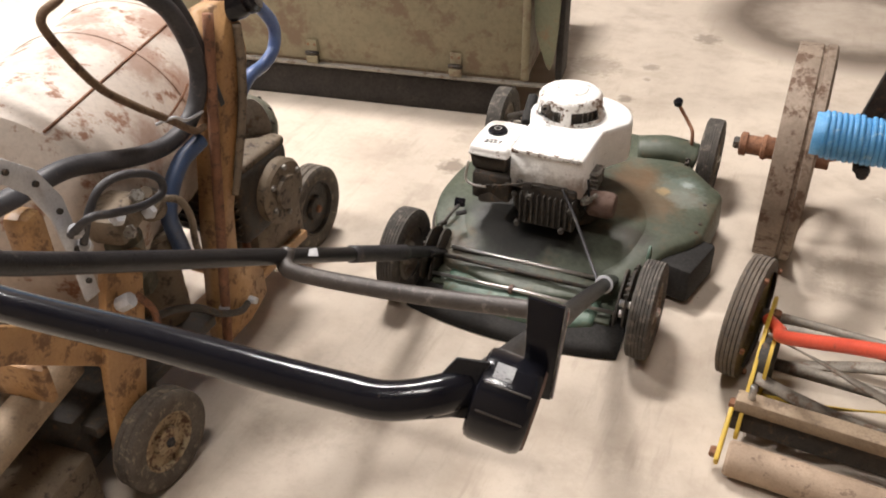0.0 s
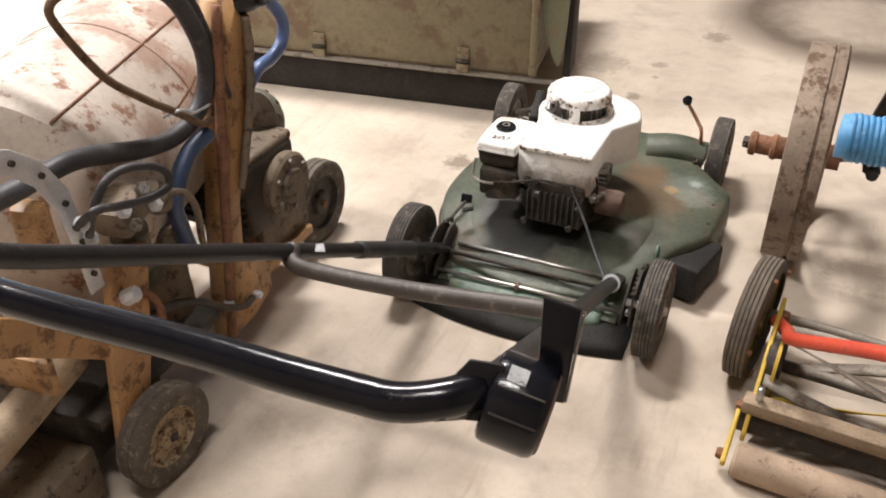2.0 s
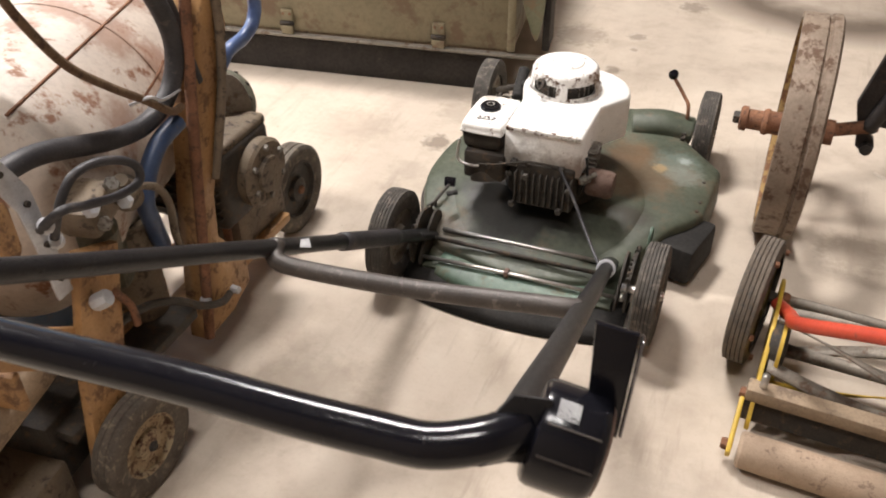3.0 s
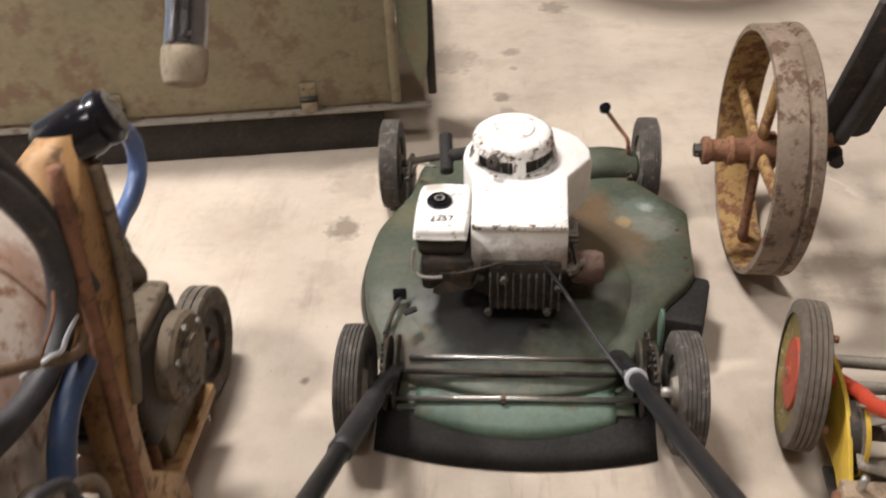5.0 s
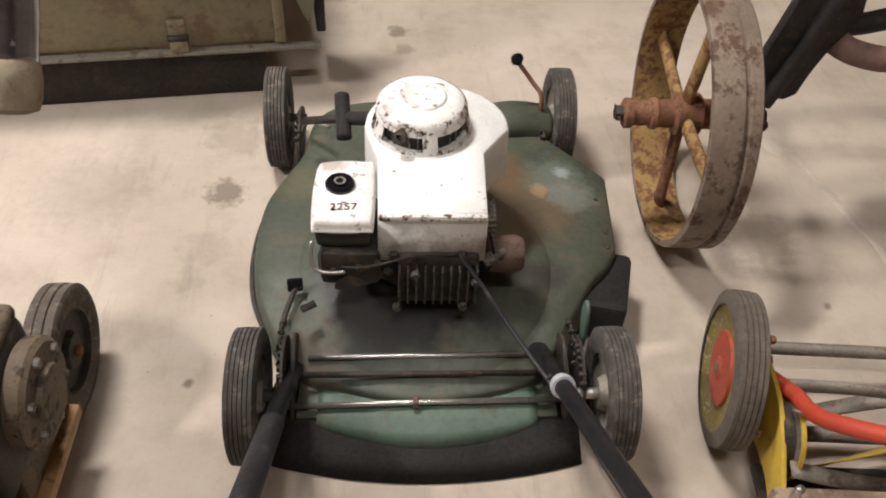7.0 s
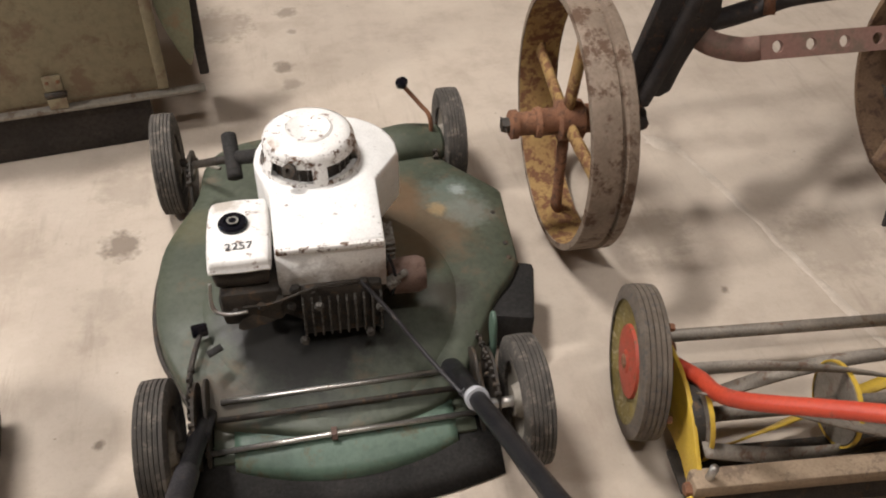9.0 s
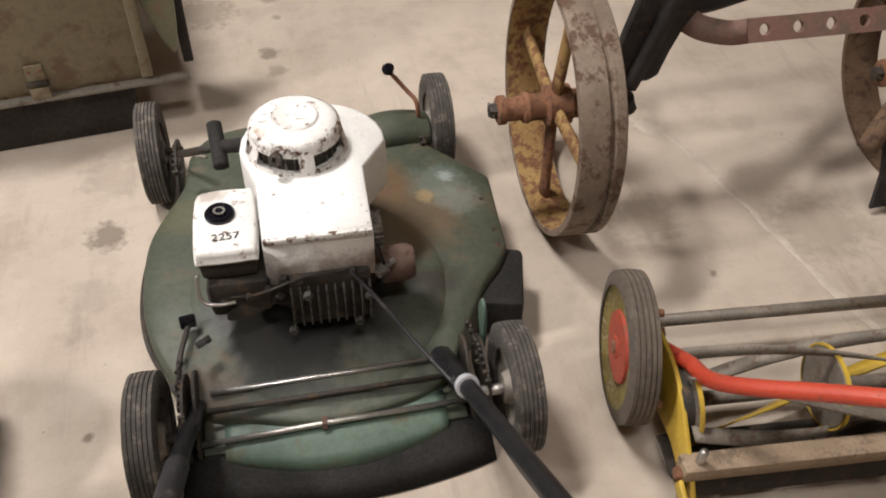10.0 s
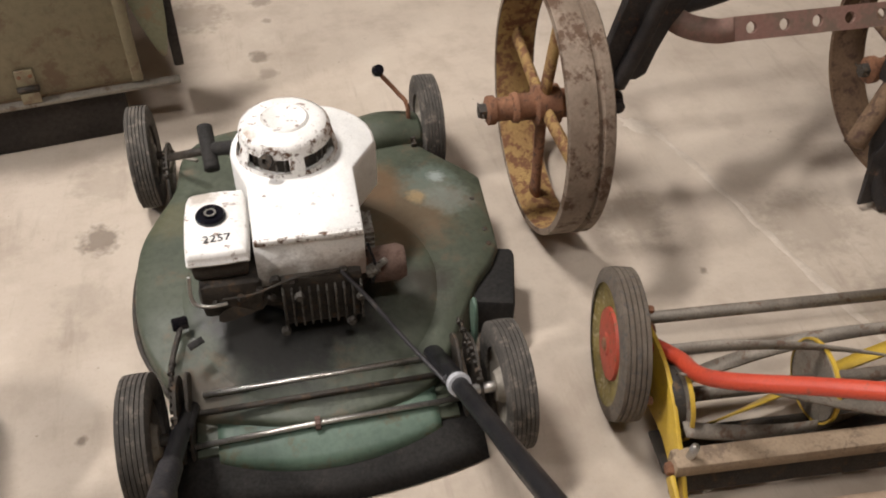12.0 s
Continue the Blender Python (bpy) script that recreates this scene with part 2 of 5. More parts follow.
patch(M_DECK, 0.13, 0.13, 0.11, 0.06, (0.15, 0.085, 0.04), 0.65)
# near-black: the engine's shadow on the deck painted in, together with grease
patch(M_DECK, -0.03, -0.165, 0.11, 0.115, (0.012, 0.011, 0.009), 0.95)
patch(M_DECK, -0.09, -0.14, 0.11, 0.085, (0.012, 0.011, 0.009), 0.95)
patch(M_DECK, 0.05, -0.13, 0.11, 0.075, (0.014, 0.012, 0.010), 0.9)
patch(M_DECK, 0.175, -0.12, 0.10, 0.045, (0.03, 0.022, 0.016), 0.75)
for u, deg, size in ((0.62, 78, 0.045), (0.60, 52, 0.05), (0.66, 30, 0.04), (0.58, 8, 0.05), (0.86, 62, 0.045), (0.90, 20, 0.06), (0.75, 95, 0.05), (0.45, 85, 0.03), (0.30, 20, 0.05), (0.70, -8, 0.07)):
    axis_at = Vector((-0.625, -0.655, 0.415)).lerp(Vector((-0.755, -0.19, 0.415)), u)
    skin = axis_at + Vector((0.96, 0.27, 0)) * 0.192 * math.cos(radians(deg)) + Vector((0, 0, 0.192 * math.sin(radians(deg)))) - Vector((-0.55, -0.4, 0))
    patch(M_TANK, skin.x, skin.y, skin.z, size, (0.25, 0.13, 0.085), 0.7)
# one more dark patch of painted engine shadow and grease
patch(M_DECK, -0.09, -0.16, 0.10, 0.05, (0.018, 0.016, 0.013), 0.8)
M_TUBEGLOW, gt, gp = nodes_of("lit_fluorescent_tube")
gp.inputs["Emission Color"].default_value, gp.inputs["Emission Strength"].default_value = (1.0, 0.95, 0.88, 1), 6.0

# concrete with oil stains and drag marks
M_FLOOR, ft, fp = nodes_of("stained_concrete")
fco = ft.nodes.new("ShaderNodeNewGeometry").outputs["Position"]
f_big = noise_node(ft, fco, 1.6, 6, 0.6)
f_mid = noise_node(ft, fco, 7.0, 7, 0.65)
f_fine = noise_node(ft, fco, 120.0, 6, 0.75)
f_map = ft.nodes.new("ShaderNodeMapping")
f_map.inputs["Rotation"].default_value, f_map.inputs["Scale"].default_value = (0, 0, 0.5), (9.0, 1.1, 1.0)
ft.links.new(fco, f_map.inputs["Vector"])
f_drag = noise_node(ft, f_map.outputs[0], 3.0, 8, 0.7)
f_speck = noise_node(ft, fco, 46.0, 3, 0.6)
fcol = blend(ft, ramp(ft, f_big, 0.36, 0.66), (0.52, 0.445, 0.365), (0.455, 0.385, 0.31))
fcol = blend(ft, ramp(ft, f_mid, 0.47, 0.72, 0.0, 0.8), fcol, (0.36, 0.295, 0.235))
fcol = blend(ft, ramp(ft, f_mid, 0.26, 0.44, 0.5, 0.0), fcol, (0.58, 0.51, 0.425))
fcol = blend(ft, times(ft, ramp(ft, f_drag, 0.54, 0.68, 0.0, 0.7), ramp(ft, f_big, 0.42, 0.6)), fcol, (0.33, 0.27, 0.215))
fcol = blend(ft, ramp(ft, f_fine, 0.52, 0.78, 0.0, 0.4), fcol, (0.36, 0.29, 0.22))
fcol = blend(ft, ramp(ft, f_speck, 0.71, 0.76, 0.0, 0.7), fcol, (0.20, 0.155, 0.12))
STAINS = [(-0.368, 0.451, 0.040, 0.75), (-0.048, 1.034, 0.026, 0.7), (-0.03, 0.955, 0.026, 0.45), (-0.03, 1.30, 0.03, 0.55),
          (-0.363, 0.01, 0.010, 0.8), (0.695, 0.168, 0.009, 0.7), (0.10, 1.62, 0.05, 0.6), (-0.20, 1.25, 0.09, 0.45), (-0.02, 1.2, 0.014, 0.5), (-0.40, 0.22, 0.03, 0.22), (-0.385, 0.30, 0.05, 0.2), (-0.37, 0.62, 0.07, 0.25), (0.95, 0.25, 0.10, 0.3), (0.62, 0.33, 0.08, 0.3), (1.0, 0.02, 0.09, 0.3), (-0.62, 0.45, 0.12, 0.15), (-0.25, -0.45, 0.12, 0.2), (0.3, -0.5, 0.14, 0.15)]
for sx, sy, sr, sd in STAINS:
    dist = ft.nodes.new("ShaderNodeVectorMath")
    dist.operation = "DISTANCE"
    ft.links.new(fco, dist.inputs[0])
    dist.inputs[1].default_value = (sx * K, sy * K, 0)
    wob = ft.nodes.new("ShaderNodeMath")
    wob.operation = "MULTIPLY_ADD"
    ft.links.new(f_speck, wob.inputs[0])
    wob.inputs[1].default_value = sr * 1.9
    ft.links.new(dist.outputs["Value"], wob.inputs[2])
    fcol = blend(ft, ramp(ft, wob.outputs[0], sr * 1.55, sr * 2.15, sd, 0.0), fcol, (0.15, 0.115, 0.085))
# a broad soft ring of cast shade painted into the floor colour, darkest along its band
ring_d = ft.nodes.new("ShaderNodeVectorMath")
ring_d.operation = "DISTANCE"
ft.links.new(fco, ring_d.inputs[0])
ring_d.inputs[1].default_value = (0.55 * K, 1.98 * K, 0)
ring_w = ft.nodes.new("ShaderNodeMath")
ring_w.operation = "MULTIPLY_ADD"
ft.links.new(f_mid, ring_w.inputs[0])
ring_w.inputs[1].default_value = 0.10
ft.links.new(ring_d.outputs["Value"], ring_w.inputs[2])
ring_shade = times(ft, ramp(ft, ring_w.outputs[0], 0.26, 0.42, 0.3, 0.95), ramp(ft, ring_w.outputs[0], 0.46, 0.64, 1.0, 0.0))
fcol = blend(ft, ring_shade, fcol, (0.11, 0.082, 0.06))
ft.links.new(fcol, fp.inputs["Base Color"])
ft.links.new(ramp(ft, f_mid, 0.3, 0.7, 0.62, 0.85), fp.inputs["Roughness"])
fb = ft.nodes.new("ShaderNodeBump")
fb.inputs["Strength"].default_value, fb.inputs["Distance"].default_value = 0.35, 0.002
ft.links.new(f_fine, fb.inputs["Height"])
ft.links.new(fb.outputs[0], fp.inputs["Normal"])


# ---- building helpers: shapes are drawn in plan units and scaled by K when they are linked ----
def thing(name, at, label, category, group="", kind=""):
    ob = new(name)
    ob.location = Vector(at) * K
    ob.empty_display_size = 0.05
    return tagged(ob, label, category, group, kind)


def base_of(ob):
    while ob.parent:
        ob = ob.parent
    return ob.location


def part(name, bm, material, parent, label=""):
    bmesh.ops.transform(bm, matrix=Matrix.Translation(-base_of(parent)) @ Matrix.Scale(K, 4), verts=bm.verts)
    bmesh.ops.recalc_face_normals(bm, faces=bm.faces)
    me = bpy.data.meshes.new(name)
    bm.to_mesh(me)
    bm.free()
    me.materials.append(material)
    ob = new(name, me)
    ob.parent = parent
    return tagged(ob, label)


def whole(name, bm, material, label, category="", kind="", group=""):
    bmesh.ops.transform(bm, matrix=Matrix.Scale(K, 4), verts=bm.verts)
    bmesh.ops.recalc_face_normals(bm, faces=bm.faces)
    me = bpy.data.meshes.new(name)
    bm.to_mesh(me)
    bm.free()
    me.materials.append(material)
    return tagged(new(name, me), label, category, group, kind)


def smooth(bm, limit=35):
    for f in bm.faces:
        f.smooth = True
    for e in bm.edges:
        if len(e.link_faces) == 2 and e.calc_face_angle(0) > radians(limit):
            e.smooth = False
    return bm


def join(*bms):
    out = bmesh.new()
    for b in bms:
        me = bpy.data.meshes.new("join")
        b.to_mesh(me)
        b.free()
        out.from_mesh(me)
        bpy.data.meshes.remove(me)
    return out


def block(cx, cy, cz, sx, sy, sz, bevel=0.004, rx=0, ry=0, rz=0, segs=2, taper=1.0):
    bm = bmesh.new()
    bmesh.ops.create_cube(bm, size=1.0)
    for v in bm.verts:
        k = taper if v.co.z > 0 else 1.0
        v.co = Vector((v.co.x * sx * k, v.co.y * sy * k, v.co.z * sz))
    if bevel > 0:
        bmesh.ops.bevel(bm, geom=list(bm.edges), offset=bevel, segments=segs, profile=0.5, affect="EDGES")
    bmesh.ops.transform(bm, matrix=pose(cx, cy, cz, rx, ry, rz), verts=bm.verts)
    return smooth(bm)


def lathe(profile, m, segs=40, arc=360.0):
    """Turns a profile of (radius, height) about the z axis of the pose m."""
    bm = bmesh.new()
    full = arc > 359.9
    n = segs if full else segs + 1
    rings = []
    for r, h in profile:
        if r < 1e-6 and full:
            rings.append([bm.verts.new((0, 0, h))])
        else:
            rings.append([bm.verts.new((r * math.cos(radians(arc) * i / segs), r * math.sin(radians(arc) * i / segs), h)) for i in range(n)])
    for a, b in zip(rings, rings[1:]):
        for i in range(segs):
            j = (i + 1) % n
            if len(a) == 1 and len(b) == 1:
                continue
            if len(a) == 1:
                bm.faces.new((a[0], b[i], b[j]))
            elif len(b) == 1:
                bm.faces.new((a[i], b[0], a[j]))
            else:
                bm.faces.new((a[i], b[i], b[j], a[j]))
    bmesh.ops.transform(bm, matrix=m, verts=bm.verts)
    return smooth(bm)


def spline(points, steps=8):
    pts = [Vector(p) for p in points]
    if len(pts) < 3:
        return pts
    out = []
    for i in range(len(pts) - 1):
        p0, p1, p2, p3 = pts[max(i - 1, 0)], pts[i], pts[i + 1], pts[min(i + 2, len(pts) - 1)]
        for s in range(steps):
            u = s / steps
            out.append(0.5 * (2 * p1 + (p2 - p0) * u + (2 * p0 - 5 * p1 + 4 * p2 - p3) * u * u + (3 * p1 - p0 - 3 * p2 + p3) * u ** 3))
    return out + [pts[-1]]


def tube(points, radius, segs=14, steps=8, flat=1.0, curve=True, ends=True, tip=None):
    """A rod or hose along the points; flat < 1 squashes it; tip: the radius at its far end."""
    pts = spline(points, steps) if curve else [Vector(p) for p in points]
    bm = bmesh.new()
    d = (pts[1] - pts[0]).normalized()
    side = d.cross(Vector((0, 0, 1)))
    side = side.normalized() if side.length > 0.05 else Vector((1, 0, 0))
    rings = []
    for i, p in enumerate(pts):
        a, b = pts[max(i - 1, 0)], pts[min(i + 1, len(pts) - 1)]
        d = (b - a).normalized()
        side = (side - d * side.dot(d)).normalized()
        up = side.cross(d)
        r = radius if tip is None else radius + (tip - radius) * i / (len(pts) - 1)
        rings.append([bm.verts.new(p + (side * math.cos(2 * math.pi * k / segs) + up * math.sin(2 * math.pi * k / segs) * flat) * r) for k in range(segs)])
    for a, b in zip(rings, rings[1:]):
        for k in range(segs):
            bm.faces.new((a[k], a[(k + 1) % segs], b[(k + 1) % segs], b[k]))
    if ends:
        bm.faces.new(rings[0])
        bm.faces.new(rings[-1])
    return smooth(bm, 50)


def plate(outline, thick, m, bevel=0.002):
    """A flat plate of the given outline (x, y), from z = 0 to thick, at the pose m."""
    bm = bmesh.new()
    low = [bm.verts.new((x, y, 0)) for x, y in outline]
    f = bm.faces.new(low)
    up = bmesh.ops.extrude_face_region(bm, geom=[f])
    bmesh.ops.translate(bm, verts=[v for v in up["geom"] if isinstance(v, bmesh.types.BMVert)], vec=(0, 0, thick))
    if bevel > 0:
        rim = [e for e in bm.edges if len(e.link_faces) == 2 and e.calc_face_angle(0) > 0.8 and abs(e.verts[0].co.z - e.verts[1].co.z) < 1e-6]
        bmesh.ops.bevel(bm, geom=rim, offset=bevel, segments=2, profile=0.5, affect="EDGES")
    bmesh.ops.transform(bm, matrix=m, verts=bm.verts)
    return smooth(bm)


def loft(rings, cap_first=False, cap_last=True, limit=40):
    bm = bmesh.new()
    rows = [[bm.verts.new(p) for p in ring] for ring in rings]
    n = len(rows[0])
    for a, b in zip(rows, rows[1:]):
        for i in range(n):
            bm.faces.new((a[i], a[(i + 1) % n], b[(i + 1) % n], b[i]))
    if cap_first:
        bm.faces.new(rows[0])
    if cap_last:
        bm.faces.new(rows[-1])
    return smooth(bm, limit)


def rounded(points, steps=5):
    """A closed smooth outline through the points."""
    n = len(points)
    out = []
    for i in range(n):
        p0, p1, p2, p3 = (Vector((*points[(i + o) % n], 0)) for o in (-1, 0, 1, 2))
        for s in range(steps):
            u = s / steps
            q = 0.5 * (2 * p1 + (p2 - p0) * u + (2 * p0 - 5 * p1 + 4 * p2 - p3) * u * u + (3 * p1 - p0 - 3 * p2 + p3) * u ** 3)
            out.append((q.x, q.y))
    return out


def bolt(x, y, z, r=0.006, h=0.006, m=None):
    return lathe([(0, h), (r * 0.8, h), (r, h * 0.7), (r, 0), (0, 0)], m or pose(x, y, z), 6)


ALONG_X = pose(0, 0, 0, 0, 90, 0)


def wheel_at(parent, x, y, r, width, tyre_mat, rim_mat, hub_mat, name="wheel", face=1, rim=0.62, grooves=4, toe=0.0, centre=None):
    """A small rubber-tyred wheel standing on the floor with its axle along x. face: +1 if its outer side looks to +x."""
    m = pose(x, y, r, 0, 0, toe) @ ALONG_X
    if face < 0:
        m = m @ pose(0, 0, 0, 180, 0, 0)
    w = width / 2
    prof = [(r * rim, -w * 0.8), (r * 0.80, -w * 1.0), (r * 0.93, -w * 0.92)]
    for i in range(grooves):
        a, b = -w * 0.84 + 2 * w * 0.84 * i / grooves, -w * 0.84 + 2 * w * 0.84 * (i + 1) / grooves
        g = (b - a) * 0.12
        crown = 1.0 - 0.015 * (2 * (i + 0.5) / grooves - 1) ** 2
        prof += [(r * 0.975 * crown, a), (r * crown, a + g), (r * crown, b - g), (r * 0.975 * crown, b)]
    prof += [(r * 0.93, w * 0.92), (r * 0.80, w * 1.0), (r * rim, w * 0.8), (r * rim, -w * 0.8)]
    tyre = part(name, lathe(prof, m, 44), tyre_mat, parent)
    disc = [(r * rim * 1.02, -w * 0.6), (r * rim * 1.02, w * 0.78), (r * rim * 0.93, w * 0.82), (r * rim * 0.88, w * 0.45), (r * 0.30, w * 0.38), (r * 0.26, w * 0.75), (r * 0.12, w * 0.85), (0, w * 0.85)]
    part("rim", lathe(disc, m, 36), rim_mat, tyre)
    back = [(r * rim * 1.02, -w * 0.6), (r * rim * 0.9, -w * 0.5), (r * 0.28, -w * 0.4), (r * 0.22, -w * 0.9), (0, -w * 0.9)]
    part("rim_back", lathe(back, m, 28), rim_mat, tyre)
    part("hub", lathe([(0, w * 1.12), (r * 0.07, w * 1.12), (r * 0.10, w * 1.0), (r * 0.10, w * 0.7), (0, w * 0.7)], m, 6), hub_mat, tyre)
    return tyre, m, w


# ---- the setting ----
def slab(name, x0, x1, y0, y1, z0, z1, material, label, category):
    return whole(name, block((x0 + x1) / 2, (y0 + y1) / 2, (z0 + z1) / 2, x1 - x0, y1 - y0, z1 - z0, 0), material, label, category, "structure")


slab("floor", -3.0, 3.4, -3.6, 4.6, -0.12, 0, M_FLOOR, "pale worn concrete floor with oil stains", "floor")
# walls and ceiling stand out of view, dark to hold back bounced light
slab("wall_north", -3.15, 3.55, 4.6, 4.75, -0.1, 4.1, M_PLASTER, "unseen brown plastered shed wall", "wall")
slab("wall_south", -3.15, 3.55, -3.75, -3.6, -0.1, 4.1, M_PLASTER, "unseen brown plastered shed wall", "wall")
slab("wall_east", 3.4, 3.55, -3.6, 4.6, -0.1, 4.1, M_PLASTER, "unseen brown plastered shed wall", "wall")
west = slab("wall_west", -3.15, -3.0, -3.6, -0.4, -0.1, 4.1, M_PLASTER, "unseen brown plastered shed wall beside an open doorway", "wall")
part("wall_pier", block(-3.075, 3.85, 2.0, 0.15, 1.5, 4.2, 0), M_PLASTER, west)
part("door_lintel", block(-3.075, 1.35, 3.2, 0.15, 3.5, 1.8, 0), M_PLASTER, west)
slab("ceiling", -3.15, 3.55, -3.75, 4.75, 4.1, 4.2, M_CEIL, "unseen boarded shed ceiling", "ceiling")
slab("ground", -60, -3.15, -60, 60, -0.2, -0.02, M_GROUND, "sunlit pale gravel yard outside the doorway", "ground")

for place, turn, lean, length, watts in LIGHTS:
    fx = thing("unseen_strip_light", Vector(place) / K, "unseen white strip light with two lit tubes", "strip light", "strip lights of the shed")
    m = pose(*(Vector(place) / K)) @ pose(0, 0, 0, 0, 0, turn) @ pose(0, 0, 0, lean, 0, 0)
    half = length / K / 2 + 0.1

    def at(bm):
        bmesh.ops.transform(bm, matrix=m, verts=bm.verts)
        return bm
    part("tray", at(block(0, 0, 0.05, 2 * half + 0.06, 0.28, 0.05, 0.01)), M_WHITE, fx)
    for o in (-0.07, 0.07):
        part("lamp_tube", at(tube([(-half, o, 0.0), (half, o, 0.0)], 0.014, 10, curve=False)), M_TUBEGLOW, fx)
    if lean:
        for o in (-half * 0.6, half * 0.6):
            top = m @ Vector((o, 0, 0.07))
            part("wall_bracket", tube([top, (-3.0, top.y, top.z + 0.05)], 0.012, 8, curve=False), M_GREYRAIL, fx)
    else:
        part("ceiling_mount", at(block(0, 0, 0.10, 0.5, 0.10, 0.06, 0.006)), M_GREYRAIL, fx)


# ---- rotary lawn mower ----
def lawn_mower():
    mower = thing("lawn_mower", (0, 0.25, 0), "green rotary lawn mower with white engine and black handle", "lawn mower")
    shape = rounded([(-0.185, -0.02), (-0.225, 0.03), (-0.258, 0.10), (-0.272, 0.17), (-0.273, 0.25), (-0.266, 0.31), (-0.246, 0.366), (-0.215, 0.44), (-0.20, 0.54), (-0.14, 0.595),
                     (0.0, 0.61), (0.14, 0.60), (0.195, 0.56), (0.225, 0.505), (0.300, 0.413), (0.318, 0.391), (0.324, 0.380), (0.325, 0.365), (0.319, 0.27), (0.315, 0.205), (0.309, 0.190), (0.292, 0.160), (0.262, 0.125), (0.238, 0.085), (0.205, 0.035), (0.15, -0.03), (0, -0.06), (-0.12, -0.04)], 4)
    mid = Vector((0.01, 0.26, 0))

    def ring(k, z):
        return [(mid.x + (x - mid.x) * k, mid.y + (y - mid.y) * k, z) for x, y in shape]
    def sag(bm):
        for v in bm.verts:
            k = min(1.0, max(0.0, (0.14 - v.co.y) / 0.17))
            v.co.z -= 0.052 * k ** 1.4 * min(1.0, max(0.0, (v.co.z - 0.03) / 0.08))
        return bm
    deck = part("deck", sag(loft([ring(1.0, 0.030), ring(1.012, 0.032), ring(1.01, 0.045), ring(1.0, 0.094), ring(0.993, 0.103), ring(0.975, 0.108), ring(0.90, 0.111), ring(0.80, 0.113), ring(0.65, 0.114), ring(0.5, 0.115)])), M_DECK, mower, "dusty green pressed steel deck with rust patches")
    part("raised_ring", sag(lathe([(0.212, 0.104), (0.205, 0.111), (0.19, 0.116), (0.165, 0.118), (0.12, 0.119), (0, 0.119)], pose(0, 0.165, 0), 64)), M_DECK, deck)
    part("front_tunnel", tube([(0.10, 0.515, 0.112), (0.17, 0.53, 0.118), (0.235, 0.54, 0.105)], 0.045, 16, 6, 0.7), M_DECK, deck)
    part("deck_rim_wire", tube([(-0.205, -0.005, 0.050), (-0.236, 0.045, 0.056), (-0.266, 0.11, 0.062), (-0.279, 0.18, 0.066), (-0.279, 0.26, 0.068), (-0.268, 0.325, 0.070)], 0.0045, 8), M_OILY, deck)
    # the block also stands in for shade below the raised deck lip
    part("chute_and_shade", block(0.287, 0.150, 0.050, 0.085, 0.13, 0.080, 0.01, rz=-14), M_BLACKSHADE, deck, "black block for the discharge chute opening and the shade under the deck lip")
    part("stiffening_rib", plate(rounded([(0.0, 0), (0.03, 0.012), (0.07, 0.03), (0.10, 0.02), (0.09, 0), (0.04, -0.008)], 3), 0.006, pose(0.235, 0.02, 0.06, 0, -90, 0) @ pose(0, 0, 0, 0, 0, 0)), M_DECK_LOW, deck)
    for x, y in ((0.296, 0.315), (0.30, 0.235), (0.298, 0.20)):
        part("rivet", bolt(x, y, 0.1095, 0.005, 0.002), M_OILY, deck)
    # rear apron
    rows = []
    for i in range(25):
        u = i / 24 * 2 - 1
        x = 0.160 * u
        bow = 1 - u * u
        rows.append([(x, 0.01, 0.052), (x, -0.05, 0.045), (x, -0.074 - 0.004 * bow, 0.041), (x, -0.082 - 0.018 * bow, 0.037 - 0.004 * bow), (x, -0.088 - 0.032 * bow, 0.028 - 0.006 * bow), (x, -0.085 - 0.030 * bow, 0.024 - 0.006 * bow), (x, -0.01, 0.040)])
    part("rear_apron", loft(rows, True, True), M_DECK_LOW, mower, "clean green curved rear apron")
    part("rear_plate", block(0, -0.032, 0.0385, 0.38, 0.09, 0.008, 0.002, rx=7), M_DECK, mower, "flat green rear plate")
    # dark bowed sheet in the shape of the shade behind the deck
    rows = []
    for i in range(21):
        u = i / 20 * 2 - 1
        x, bow = 0.222 * u, 1 - u * u
        y0 = -0.070 - 0.030 * bow
        rows.append([(x, y0 + 0.03, 0.034), (x, y0, 0.030), (x, y0 - 0.034, 0.015), (x, y0 - 0.066, 0.003), (x, y0 - 0.060, 0.002), (x, y0 + 0.006, 0.022), (x, y0 + 0.03, 0.028)])
    part("rear_shade_flap", loft(rows, True, True), M_BLACKSHADE, mower, "black flap shape standing in for the shade behind the deck")
    # added dark board that closes the gap over the flap, in place of shade
    part("rear_gap_shade", block(0, -0.02, 0.018, 0.40, 0.012, 0.030, 0.002), M_BLACKSHADE, mower)

    # wheels with height adjusters
    for x, y, face in ((-0.249, -0.080, -1), (0.258, -0.078, 1), (-0.270, 0.560, -1), (0.266, 0.572, 1)):
        wheel_at(mower, x, y, 0.095, 0.044, M_TYRE, M_GREYRAIL, M_STEEL, "wheel", face, 0.60, 6, 2.0 if y > 0.3 and x < 0 else 0.0)
        inner = x - face * 0.042
        lo, hi = (y - 0.01, y + 0.10) if y < 0.3 else (y - 0.10, y + 0.02)
        quad = part("adjuster_bracket", plate(rounded([(lo, 0.045), (hi, 0.05), (hi, 0.105), ((lo + hi) / 2, 0.135), (lo, 0.10)], 3), 0.004, pose(inner, 0, 0, 90, 0, 90), 0), M_OILY, mower)
